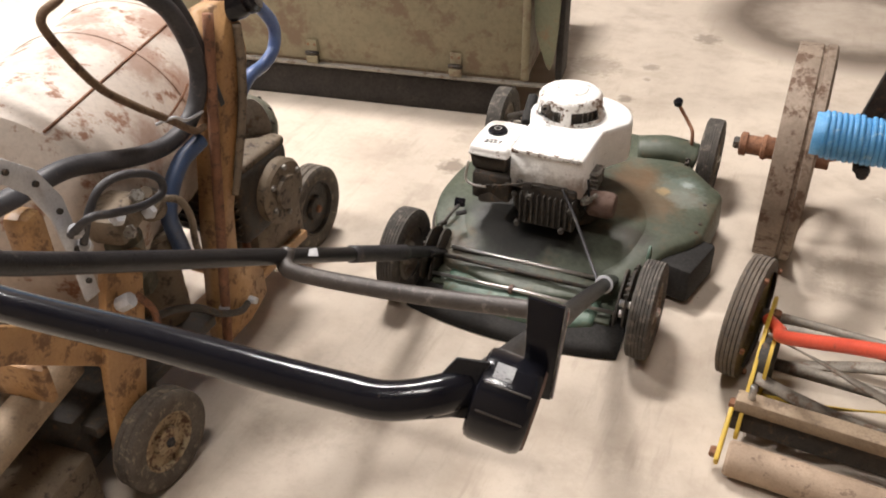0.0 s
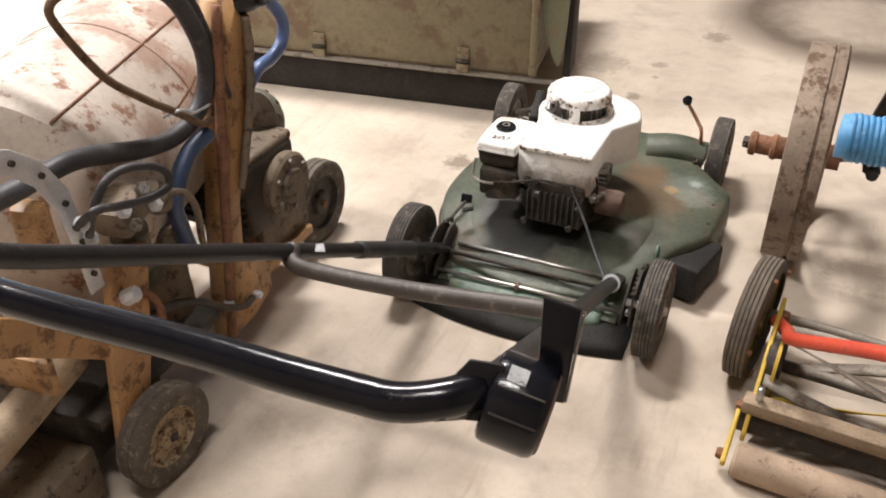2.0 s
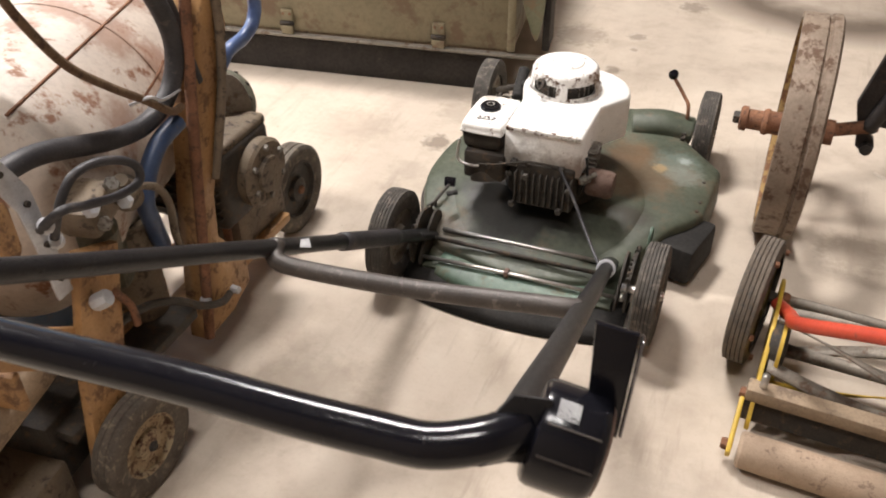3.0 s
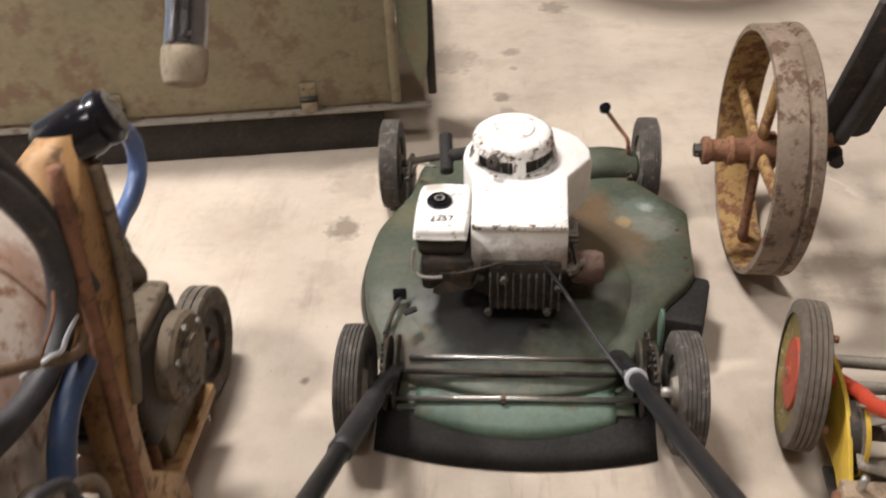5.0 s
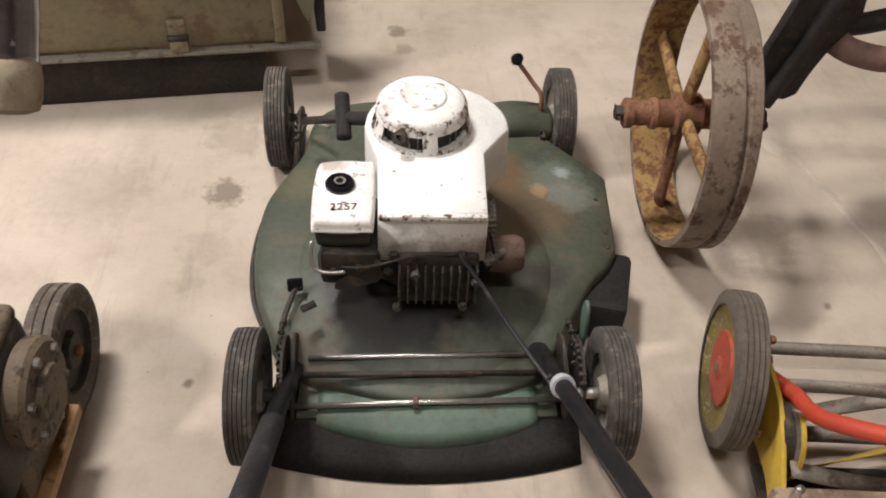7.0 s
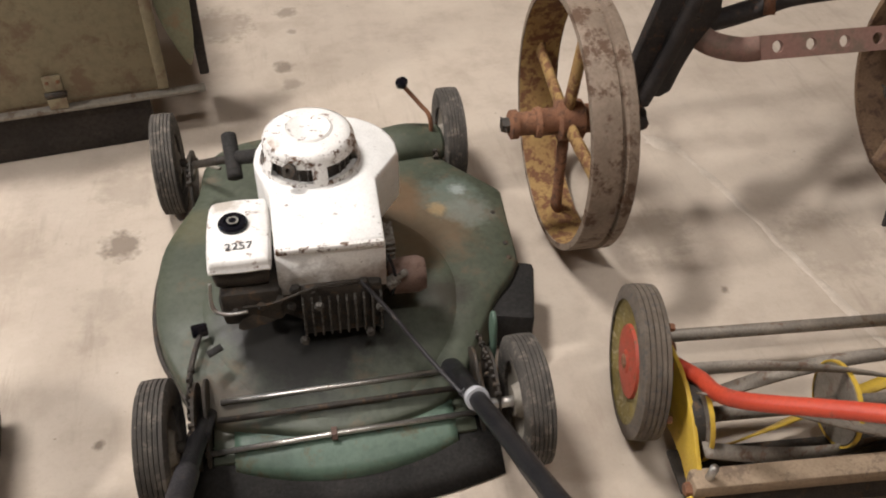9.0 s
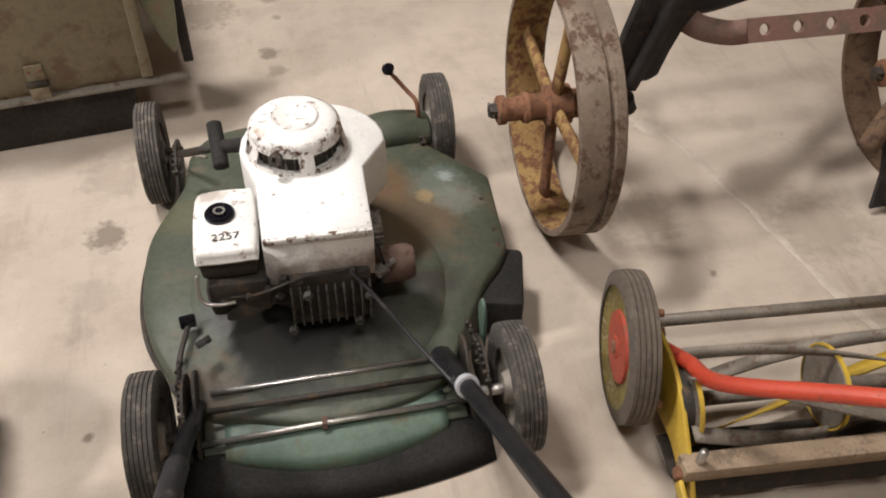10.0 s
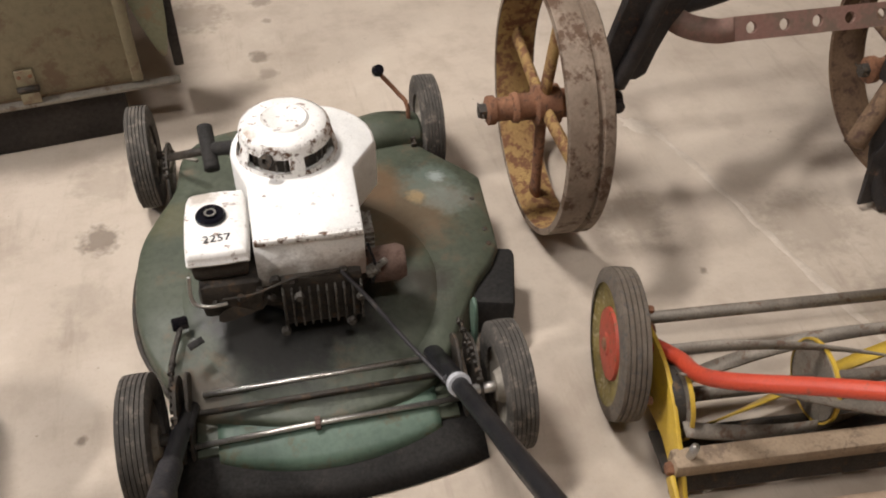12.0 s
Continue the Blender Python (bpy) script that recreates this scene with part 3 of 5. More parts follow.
        part("axle", tube([(inner - face * 0.01, y, 0.095), (x, y, 0.095)], 0.008, 10, curve=False), M_STEEL if face > 0 and y < 0 else M_OILY, mower)
        for i in range(7):
            part("rack_tooth", block(inner, lo + 0.012 + i * 0.012, 0.112 + 0.012 * math.sin(i * 0.45), 0.010, 0.006, 0.010, 0.0015), M_OILY, quad)
    for pts, knob in (([(-0.218, 0.0, 0.09), (-0.213, 0.05, 0.105), (-0.199, 0.095, 0.122)], (-0.199, 0.100, 0.126)), ([(0.222, 0.53, 0.09), (0.221, 0.535, 0.165), (0.205, 0.555, 0.185), (0.176, 0.566, 0.220)], (0.172, 0.569, 0.226))):
        lever = part("height_lever", tube(pts, 0.0042, 8, 5, 0.7), M_RUST if knob[0] > 0 else M_OILY, mower)
        part("knob", lathe([(0, -0.012), (0.008, -0.011), (0.012, 0), (0.009, 0.010), (0, 0.012)], pose(*knob, 35, 20, 0), 12) if knob[0] > 0 else block(*knob, 0.024, 0.010, 0.020, 0.003, rx=-25, rz=8), M_BLACK, lever)
    part("front_lever", tube([(-0.222, 0.50, 0.10), (-0.205, 0.475, 0.15), (-0.165, 0.435, 0.168)], 0.004, 8, 5, 0.7), M_GREYRAIL, mower)

    # rods between the handle brackets
    part("tie_rod", tube([(-0.175, 0.0, 0.077), (0.172, 0.004, 0.080)], 0.0045, 10, curve=False), M_STEEL, mower)
    part("lower_rod", tube([(-0.18, -0.028, 0.072), (0.18, -0.026, 0.074)], 0.0045, 10, curve=False), M_OILY, mower)
    rear_rod = part("rear_rod", tube([(-0.20, -0.068, 0.050), (-0.018, -0.062, 0.052), (0.20, -0.058, 0.052)], 0.0042, 10, curve=False), M_STEEL, mower)
    part("rod_nut", lathe([(0, -0.004), (0.010, -0.004), (0.010, 0.004), (0, 0.004)], pose(-0.018, -0.062, 0.052) @ ALONG_X, 8), M_MUFFLER, rear_rod)
    for s in (-1, 1):
        br = part("handle_bracket", plate(rounded([(-0.075, 0.035), (0.02, 0.05), (0.035, 0.09), (0.0, 0.115), (-0.045, 0.09), (-0.08, 0.06)], 3), 0.005, pose(s * 0.196, 0, 0, 90, 0, 90), 0.001), M_OILY, mower)
        part("bracket_bolt", bolt(0, 0, 0, 0.008, 0.008, pose(s * 0.203, -0.055, 0.052) @ pose(0, 0, 0, 0, 90 * s, 0)), M_STEEL, br)
        for i in range(8):
            part("chain_link", lathe([(0.003, -0.0015), (0.0055, -0.0015), (0.0055, 0.0015), (0.003, 0.0015), (0.003, -0.0015)], pose(s * 0.214, 0.055 - i * 0.011, 0.095 + 0.014 * math.sin(i * 0.5), 90 * (i % 2), 90, 0), 8), M_OILY, br)

    # handle
    def on_left(y):
        return (-0.197 - 0.0226 * (0.03 - y), y, 0.04 + 0.617 * (0.03 - y))

    def on_right(y):
        return (0.163 + 0.0952 * (0.05 - y), y, 0.055 + 0.609 * (0.05 - y))
    left = part("handle_tube", tube([on_left(-0.02), on_left(-0.3), on_left(-0.6), on_left(-0.93), (-0.215, -1.02, 0.700), (-0.185, -1.062, 0.722)], 0.0125, 18, 6), M_TUBE, mower, "scuffed black steel handle tube")
    part("rubber_sleeve", tube([on_left(-0.17), on_left(-0.25), on_left(-0.36)], 0.0155, 16, 4), M_HOSE, left)
    part("flattened_end", tube([on_left(0.03), on_left(-0.04), on_left(-0.08)], 0.0165, 16, 4, 0.55), M_TUBE, left)
    right = part("handle_tube", tube([on_right(-0.02), on_right(-0.4), on_right(-0.75), on_right(-0.96), (0.272, -1.005, 0.705), (0.255, -1.035, 0.722)], 0.0125, 18, 6), M_TUBE, mower, "scuffed black steel handle tube")
    part("flattened_end", tube([on_right(0.03), on_right(-0.04), on_right(-0.085)], 0.0160, 16, 4, 0.6), M_TUBE, right)
    d = (Vector(on_right(-0.2)) - Vector(on_right(-0.1))).normalized().to_track_quat("Z", "Y").to_matrix().to_4x4()
    part("clamp_ring", lathe([(0.0125, -0.006), (0.0165, -0.006), (0.0175, 0), (0.0165, 0.006), (0.0125, 0.006)], Matrix.Translation(on_right(-0.105)) @ d, 24), M_GALV, right, "pale clamp ring")
    a, b = on_left(-0.545), on_right(-0.56)
    part("cross_bar", tube([(a[0], a[1] + 0.012, a[2]), (a[0] + 0.012, a[1] - 0.012, a[2] - 0.006), (a[0] + 0.05, a[1] - 0.018, a[2] - 0.008), (0, (a[1] + b[1]) / 2 - 0.016, (a[2] + b[2]) / 2 - 0.006), (b[0] - 0.05, b[1] - 0.004, b[2]), (b[0], b[1] + 0.005, b[2])], 0.0125, 18, 7), M_GREYTUBE, mower, "grey worn cross bar of the handle")
    part("paper_tag", plate([(-0.006, -0.007), (0.009, -0.006), (0.006, 0.009), (-0.005, 0.006)], 0.001, pose(a[0] + 0.04, a[1] + 0.02, a[2] + 0.004, 20, 10, 30), 0), M_LABEL, mower, "torn scrap of paper tag")
    part("top_bar", tube([(-0.185, -1.062, 0.722), (-0.083, -1.065, 0.722), (0.065, -1.054, 0.721), (0.150, -1.050, 0.720), (0.199, -1.046, 0.719), (0.232, -1.043, 0.720), (0.260, -1.030, 0.723), (0.276, -1.012, 0.722)], 0.0135, 20, 7), M_BLACK, mower, "glossy black handlebar")
    # control at the corner of the handle
    axis = pose(0.2985, -1.000, 0.7065, 0, 12, 6) @ ALONG_X @ Matrix.Scale(0.92, 4)
    pod = part("control_pod", lathe([(0, -0.022), (0.030, -0.022), (0.0335, -0.020), (0.035, -0.016), (0.035, 0.015), (0.0335, 0.0195), (0.031, 0.0215), (0, 0.0215)], axis, 40), M_BLACK, mower, "glossy black round control housing")
    part("pod_label", lathe([(0.0354, -0.013), (0.0354, 0.001)], axis @ pose(0, 0, 0, 0, 0, 182), 12, 22), M_LABEL, pod, "pale printed label")
    # brown here is the floor's reflection put into the disc's colour
    part("pod_end_reflection", lathe([(0.031, 0.0215), (0.029, 0.0235), (0.010, 0.0240), (0, 0.0240)], axis, 32), M_MUFFLER, pod, "end disc with the floor's red-brown reflection painted on")
    # paler strips: one the housing's seam, the other a highlight built as a strip
    for a0 in (212, 246):
        groove = block(0.0352, 0, 0, 0.0012, 0.0016, 0.034, 0.0004)
        bmesh.ops.transform(groove, matrix=axis @ pose(0, 0, 0, 0, 0, a0), verts=groove.verts)
        part("housing_line", groove, M_GREYTUBE, pod)
    part("bar_bracket", plate([(-0.030, -0.010), (0.018, -0.012), (0.026, 0.028), (0.004, 0.030)], 0.004, pose(0.268, -1.022, 0.716, 68, 0, 18), 0.001), M_TUBE, mower)
    part("lever_flange", block(0.3285, -0.9795, 0.741, 0.002, 0.008, 0.066, 0.001, rx=-12, ry=4, rz=8), M_CHROME, mower, "bright edge of the lever")
    part("control_plate", plate([(-0.010, 0), (0.009, 0), (0.013, 0.070), (-0.012, 0.074)], 0.006, pose(0.316, -0.982, 0.703, 78, 0, 8), 0.0015), M_BLACK, mower, "flat glossy black lever plate")
    part("control_cable", tube([(0.04, 0.06, 0.235), (0.075, 0.03, 0.20), (0.12, -0.02, 0.155), (0.165, -0.09, 0.135), (0.182, -0.16, 0.170), (0.192, -0.3, 0.25), (0.215, -0.5, 0.37), (0.235, -0.7, 0.49)], 0.0032, 8, 8), M_HOSE, mower)

    # engine
    part("engine_base", lathe([(0.105, 0.118), (0.105, 0.132), (0.085, 0.14), (0.08, 0.165), (0, 0.165)], pose(0.0, 0.20, 0), 32), M_OILY, mower)
    part("crankcase", block(0.0, 0.19, 0.195, 0.15, 0.19, 0.12, 0.012), M_OILY, mower)
    cyl = part("cylinder_block", block(0.013, 0.085, 0.185, 0.115, 0.06, 0.095, 0.006), M_OILY, mower)
    for i in range(10):
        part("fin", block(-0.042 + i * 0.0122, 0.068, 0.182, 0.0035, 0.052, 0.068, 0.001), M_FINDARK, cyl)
    for x, z in ((-0.045, 0.148), (-0.02, 0.215), (0.05, 0.15), (0.066, 0.20)):
        part("head_bolt", bolt(0, 0, 0, 0.007, 0.008, pose(x, 0.040, z, 90, 0, 0)), M_FINDARK, cyl)
    part("spark_plug", lathe([(0, 0.035), (0.005, 0.034), (0.005, 0.018), (0.009, 0.016), (0.010, 0.0), (0, 0)], pose(0.082, 0.075, 0.205, 0, 50, 0), 10), M_FIN, mower)
    # white cowling: a box that runs forward into the round fan housing
    prof = [(-0.072, 0.066), (0.078, 0.066), (0.082, 0.20)]
    for i in range(17):
        ang = radians(-5 + 210 * i / 16)
        prof.append((0.014 + 0.110 * math.cos(ang), 0.270 + 0.106 * math.sin(ang)))
    prof += [(-0.075, 0.19)]

    def cowl(z, k):
        return [(0.01 + (x - 0.01) * k, 0.20 + (y - 0.20) * k, z) for x, y in prof]
    cow = part("cowling", loft([cowl(0.215, 1.0), cowl(0.235, 1.005), cowl(0.293, 1.0), cowl(0.301, 0.985), cowl(0.304, 0.95), cowl(0.305, 0.6)]), M_WHITE, mower, "chipped white enamel engine cowling")
    part("cowling_lip", block(0.003, 0.0655, 0.298, 0.148, 0.008, 0.010, 0.003), M_CHIPPED, cow)
    for x in (0.045, -0.05):
        part("cowling_bolt", bolt(0, 0, 0, 0.009, 0.008, pose(x, 0.064, 0.228, 90, 0, 0)), M_OILY, cow)
    fan = pose(-0.010, 0.262, 0)
    screen = part("fan_screen", lathe([(0.060, 0.300), (0.060, 0.336), (0, 0.337)], fan, 40), M_OILY, mower, "black perforated fan screen")
    for i in range(30):
        a0 = 2 * math.pi * i / 30
        if i % 5:
            part("screen_bar", block(-0.010 + 0.0608 * math.cos(a0), 0.262 + 0.0608 * math.sin(a0), 0.318, 0.002, 0.0025, 0.03, 0, rz=math.degrees(a0)), M_FIN, screen)
    start = part("recoil_cover", lathe([(0.0650, 0.338), (0.0665, 0.340), (0.0665, 0.3445), (0.0645, 0.3495), (0.060, 0.3535), (0.052, 0.3560), (0.037, 0.3572), (0.0355, 0.3595), (0.0330, 0.3606), (0.0300, 0.3585), (0.0, 0.3580)], fan, 48), M_RECOIL, mower, "chipped white round recoil starter cover")
    part("cover_edge", lathe([(0.0655, 0.3385), (0.0674, 0.340), (0.0676, 0.3445), (0.0654, 0.3498), (0.0625, 0.3522)], fan, 48), M_CHIPPED, start)
    # sloping wall below the cover with five windows in it
    bm = bmesh.new()
    levels = [(0.0765, 0.303), (0.0742, 0.311), (0.0690, 0.333), (0.0660, 0.340)]
    nseg = 60
    for inset in (0.0, 0.0022):
        grid = [[bm.verts.new(((r - inset) * math.cos(2 * math.pi * k / nseg), (r - inset) * math.sin(2 * math.pi * k / nseg), z)) for k in range(nseg)] for r, z in levels]
        for lv in range(3):
            for k in range(nseg):
                if lv == 1 and (k - 48) % 12 < 9:
                    continue
                bm.faces.new((grid[lv][k], grid[lv][(k + 1) % nseg], grid[lv + 1][(k + 1) % nseg], grid[lv + 1][k]))
    bmesh.ops.transform(bm, matrix=fan @ pose(0, 0, 0, 0, 0, 0), verts=bm.verts)
    part("windowed_wall", smooth(bm, 40), M_CHIPPED, start, "chipped white wall with windows onto the fan screen")
    part("rope_guide", lathe([(0.004, 0), (0.010, 0.001), (0.010, 0.009), (0.004, 0.01)], pose(-0.040, 0.196, 0.334, 60, 0, -25), 14), M_OILY, start)
    pull = part("pull_handle", tube([(-0.070, 0.300, 0.290), (-0.10, 0.335, 0.262), (-0.125, 0.365, 0.240)], 0.0115, 14, 4), M_BLACKSHADE, mower, "black starter pull handle")
    part("pull_grip", tube([(-0.132, 0.335, 0.222), (-0.135, 0.369, 0.242), (-0.138, 0.403, 0.258)], 0.0125, 14, 5), M_BLACKSHADE, pull)
    part("pull_stem", tube([(-0.13, 0.367, 0.238), (-0.205, 0.43, 0.185)], 0.007, 12, curve=False), M_OILY, pull)

    # fuel tank, its cap and the hand-written number
    half = rounded([(-0.042, -0.050), (-0.030, -0.062), (0.030, -0.062), (0.041, -0.050), (0.041, 0.058), (0.028, 0.070), (-0.022, 0.070), (-0.042, 0.052)], 3)

    def tank_ring(k, z):
        return [(-0.120 + x * k, 0.122 + y * k, z) for x, y in half]
    fuel = part("fuel_tank", loft([tank_ring(0.98, 0.2755), tank_ring(1.035, 0.2760), tank_ring(1.035, 0.2792), tank_ring(1.0, 0.280), tank_ring(1.0, 0.286), tank_ring(0.97, 0.292), tank_ring(0.90, 0.295), tank_ring(0.5, 0.296)], True), M_RECOIL, mower, "chipped white fuel tank")
    part("tank_bottom", loft([tank_ring(0.80, 0.236), tank_ring(0.90, 0.246), tank_ring(0.97, 0.2755)], True), M_OILY, fuel, "dark lower tank half")
    cap = part("fuel_cap", lathe([(0.021, 0.294), (0.021, 0.300), (0.0185, 0.303), (0.0125, 0.303), (0.0115, 0.3005), (0.0095, 0.3005), (0.0085, 0.304), (0, 0.304)], pose(-0.126, 0.134, 0), 28), M_BLACK, mower, "round black fuel cap")
    part("cap_ring", lathe([(0.0085, 0.3045), (0.0055, 0.3045)], pose(-0.126, 0.134, 0), 20), M_FIN, cap)
    text = bpy.data.curves.new("number", "FONT")
    text.body, text.size, text.align_x, text.extrude = "2257", 0.0190, "CENTER", 0.0003
    written = bpy.data.objects.new("number", text)
    ink = bpy.data.meshes.new_from_object(written)
    bm = bmesh.new()
    bm.from_mesh(ink)
    bmesh.ops.transform(bm, matrix=pose(-0.119, 0.082, 0.2968, 0, 0, 2), verts=bm.verts)
    bpy.data.objects.remove(written)
    part("number", bm, M_INK, fuel, "hand-written black number 2257")

    # carburettor and governor under the tank
    carb = part("carburettor", block(-0.112, 0.105, 0.206, 0.085, 0.10, 0.062, 0.008), M_OILY, mower, "oily black carburettor")
    part("carburettor_bowl", lathe([(0, 0.165), (0.022, 0.167), (0.026, 0.175), (0.026, 0.2)], pose(-0.115, 0.10, 0), 20), M_OILY, carb)
    part("carburettor_frame", tube([(-0.163, 0.062, 0.256), (-0.165, 0.055, 0.236), (-0.164, 0.050, 0.222), (-0.157, 0.046, 0.215), (-0.140, 0.044, 0.212), (-0.118, 0.045, 0.213)], 0.0028, 8, 6), M_STEEL, carb, "bright bent steel frame")
    part("air_cleaner", lathe([(0, 0.0), (0.022, 0.001), (0.026, 0.006), (0.026, 0.022), (0.021, 0.030), (0, 0.030)], pose(-0.135, 0.095, 0.172, 0, 0, 0), 26), M_BLACKSHADE, carb)
    for i, (x, y, z) in enumerate(((-0.135, 0.058, 0.205), (-0.10, 0.052, 0.215), (-0.06, 0.055, 0.205), (-0.075, 0.050, 0.225), (-0.03, 0.052, 0.232))):
        part("link_bolt", bolt(0, 0, 0, 0.006, 0.008, pose(x, y, z, 80, 0, 20 * i)), M_OILY if i % 2 else M_FINDARK, carb)
    part("governor_link", tube([(-0.155, 0.07, 0.20), (-0.09, 0.045, 0.222), (-0.02, 0.05, 0.24), (0.04, 0.058, 0.236)], 0.0022, 6, 6), M_OILY, carb)
    part("governor_blade", plate(rounded([(-0.03, 0), (0.03, 0.006), (0.03, 0.022), (-0.026, 0.018)], 3), 0.002, pose(-0.10, 0.052, 0.175, 70, 0, 12), 0), M_OILY, carb)
    part("drain_lever", tube([(-0.165, 0.055, 0.135), (-0.185, 0.045, 0.132)], 0.007, 8, curve=False, flat=0.5), M_BLACKSHADE, mower)
    # muffler on the right
    muf = part("muffler", lathe([(0, 0.0), (0.020, 0.0), (0.027, 0.006), (0.028, 0.045), (0.023, 0.055), (0, 0.056)], pose(0.085, 0.105, 0.190) @ ALONG_X, 26), M_MUFFLER, mower, "rusty red-brown muffler drum")
    part("exhaust_stub", tube([(0.06, 0.11, 0.19), (0.09, 0.105, 0.19)], 0.012, 12, curve=False), M_RUST, muf)
    for z in (0.245, 0.235, 0.225, 0.215):
        part("side_fin", block(0.088, 0.14, z, 0.02, 0.05, 0.003, 0.001), M_FIN, mower)
    part("kill_wire", tube([(0.084, 0.09, 0.25), (0.092, 0.075, 0.22), (0.086, 0.068, 0.19)], 0.0025, 6, 5), M_BLACK, mower)


M_GREYTUBE = surface("grey_scuffed_tube", (0.055, 0.047, 0.043), (0.085, 0.073, 0.065), (0.15, 0.13, 0.115), 0.35, 0.45, 0.2, 0.03, 0.3, 0.6)
lawn_mower()


# ---- cylinder mower with a reel ----
def reel_mower():
    mower = thing("reel_mower", (0.42, -0.07, 0), "old push reel mower with yellow blades, red fork and ribbed tyres", "reel mower")
    turn = -3.5
    mower.rotation_euler.z = radians(turn)
    drift = Vector((0.014, 0.020, 0))

    def true(p):
        """A place in the shed, seen from the turned machine."""
        return tuple(pose(0.42, -0.07, 0) @ pose(0, 0, 0, 0, 0, -turn) @ pose(-0.42, 0.07, 0) @ (Vector(p) - drift))
    axle_y, r = -0.072, 0.115
    for x, face in ((0.420, -1), (1.015, 1)):
        tyre, m, w = wheel_at(mower, x, axle_y, r, 0.044, M_TYREDIRT, M_YELLOWGREEN, M_RUST, "wheel", face, 0.91, 5, -6.0)
        part("hub_disc", lathe([(0.056, w * 0.45), (0.054, w * 0.78), (0.046, w * 0.84), (0.018, w * 0.86), (0.015, w * 0.96), (0, w * 0.97)], m, 36), M_HUBRED, tyre, "grimy red hub disc")
        part("rim_ring", lathe([(0.106, w * 0.40), (0.105, w * 0.86), (0.100, w * 0.94), (0.090, w * 0.82), (0.074, w * 0.60), (0.054, w * 0.56)], m, 44), M_YELLOWGREEN, tyre, "grimy yellow rim with dried grass")
        for a in (0.3, 1.6, 2.9, 4.2):
            part("rim_nut", bolt(0, 0, 0, 0.006, 0.007, m @ pose(0.106 * math.cos(a), 0.106 * math.sin(a), -w * 0.9, 180, 0, 0)), M_RUST, tyre)
        s = -face
        # yellow side plate down to the roller
        px = x + s * 0.036
        side = part("side_plate", plate(rounded([(-0.01, 0.13), (-0.10, 0.155), (-0.17, 0.145), (-0.235, 0.10), (-0.285, 0.055), (-0.300, 0.030), (-0.27, 0.022), (-0.20, 0.05), (-0.10, 0.04), (0.0, 0.05)], 3), 0.007, pose(px, 0, 0, 90, 0, 90), 0.0015), M_YELLOW, mower, "yellow enamel side plate")
        part("gear_cover", lathe([(0, 0.0), (0.045, 0.0), (0.048, 0.006), (0.048, 0.022), (0.040, 0.028), (0, 0.028)], pose(px + 0.004 * s, -0.165, 0.098) @ pose(0, 0, 0, 0, 90 * s, 0), 30), M_OILY, side)
        part("adjusting_bolt", bolt(0, 0, 0, 0.010, 0.018, pose(px - s * 0.002, -0.262, 0.072) @ pose(0, 0, 0, 0, -90 * s, 0)), M_RUST, side)
        part("height_screw", tube([(px + s * 0.012, -0.255, 0.06), (px + s * 0.012, -0.262, 0.12)], 0.006, 8, curve=False), M_STEEL, side)
        part("pivot_bolt", bolt(0, 0, 0, 0.012, 0.014, pose(px + s * 0.006, -0.06, 0.125) @ pose(0, 0, 0, 0, 90 * s, 0)), M_RUST, side)
    x0, x1 = 0.458, 0.960
    part("tie_rod", tube([true((0.44, 0.026, 0.073)), true((1.0, 0.0, 0.062))], 0.0105, 14, curve=False), M_BLADE, mower, "grey front tie rod")
    # the reel
    cy, cz, rr = -0.165, 0.100, 0.074
    shaft = part("reel_shaft", tube([(x0, cy, cz), (x1, cy, cz)], 0.011, 14, curve=False), M_BLADE, mower)
    for x in (0.478, 0.690, 0.925):
        part("reel_disc", lathe([(0.012, -0.004), (0.058, -0.003), (0.061, 0), (0.058, 0.003), (0.012, 0.004)], pose(x, cy, cz) @ ALONG_X, 30), M_BLADE, shaft)
        part("disc_edge", lathe([(0.0605, -0.003), (0.0635, -0.003), (0.0635, 0.003), (0.0605, 0.003)], pose(x, cy, cz) @ ALONG_X, 30), M_YELLOW, shaft)
    for b in range(5):
        bm = bmesh.new()
        rows = []
        for i in range(29):
            u = i / 28
            a = 2 * math.pi * b / 5 + radians(125) * u + 0.35
            x = x0 + 0.008 + (x1 - x0 - 0.016) * u
            ring = []
            for rad, t in ((0.056, -0.0018), (0.056, 0.0018), (rr, 0.0018), (rr, -0.0018)):
                lean = a + (rad - 0.056) * 9 + t / rad
                ring.append(bm.verts.new((x, cy + rad * math.cos(lean), cz + rad * math.sin(lean))))
            rows.append(ring)
        for p, q in zip(rows, rows[1:]):
            for i in range(4):
                bm.faces.new((p[i], p[(i + 1) % 4], q[(i + 1) % 4], q[i]))
        bm.faces.new(rows[0])
        bm.faces.new(rows[-1])
        part("reel_blade", smooth(bm, 30), M_YELLOW if b == 3 else M_BLADE, shaft, "yellow painted spiral blade" if b == 3 else "")
    part("bed_bar", block(0.71, -0.258, 0.078, 0.53, 0.032, 0.026, 0.004), M_WOOD, mower, "grey-brown bed bar")
    part("bed_plate", block(0.71, -0.265, 0.050, 0.53, 0.006, 0.050, 0.002, rx=-20), M_OILY, mower)
    part("bed_knife", block(0.71, -0.205, 0.024, 0.52, 0.07, 0.008, 0.002), M_OILY, mower)
    part("roller", lathe([(0, -0.25), (0.026, -0.25), (0.030, -0.245), (0.030, 0.245), (0.026, 0.25), (0, 0.25)], pose(0.705, -0.345, 0.030) @ ALONG_X, 28), M_ROLLER, mower, "worn pale wooden rear roller")
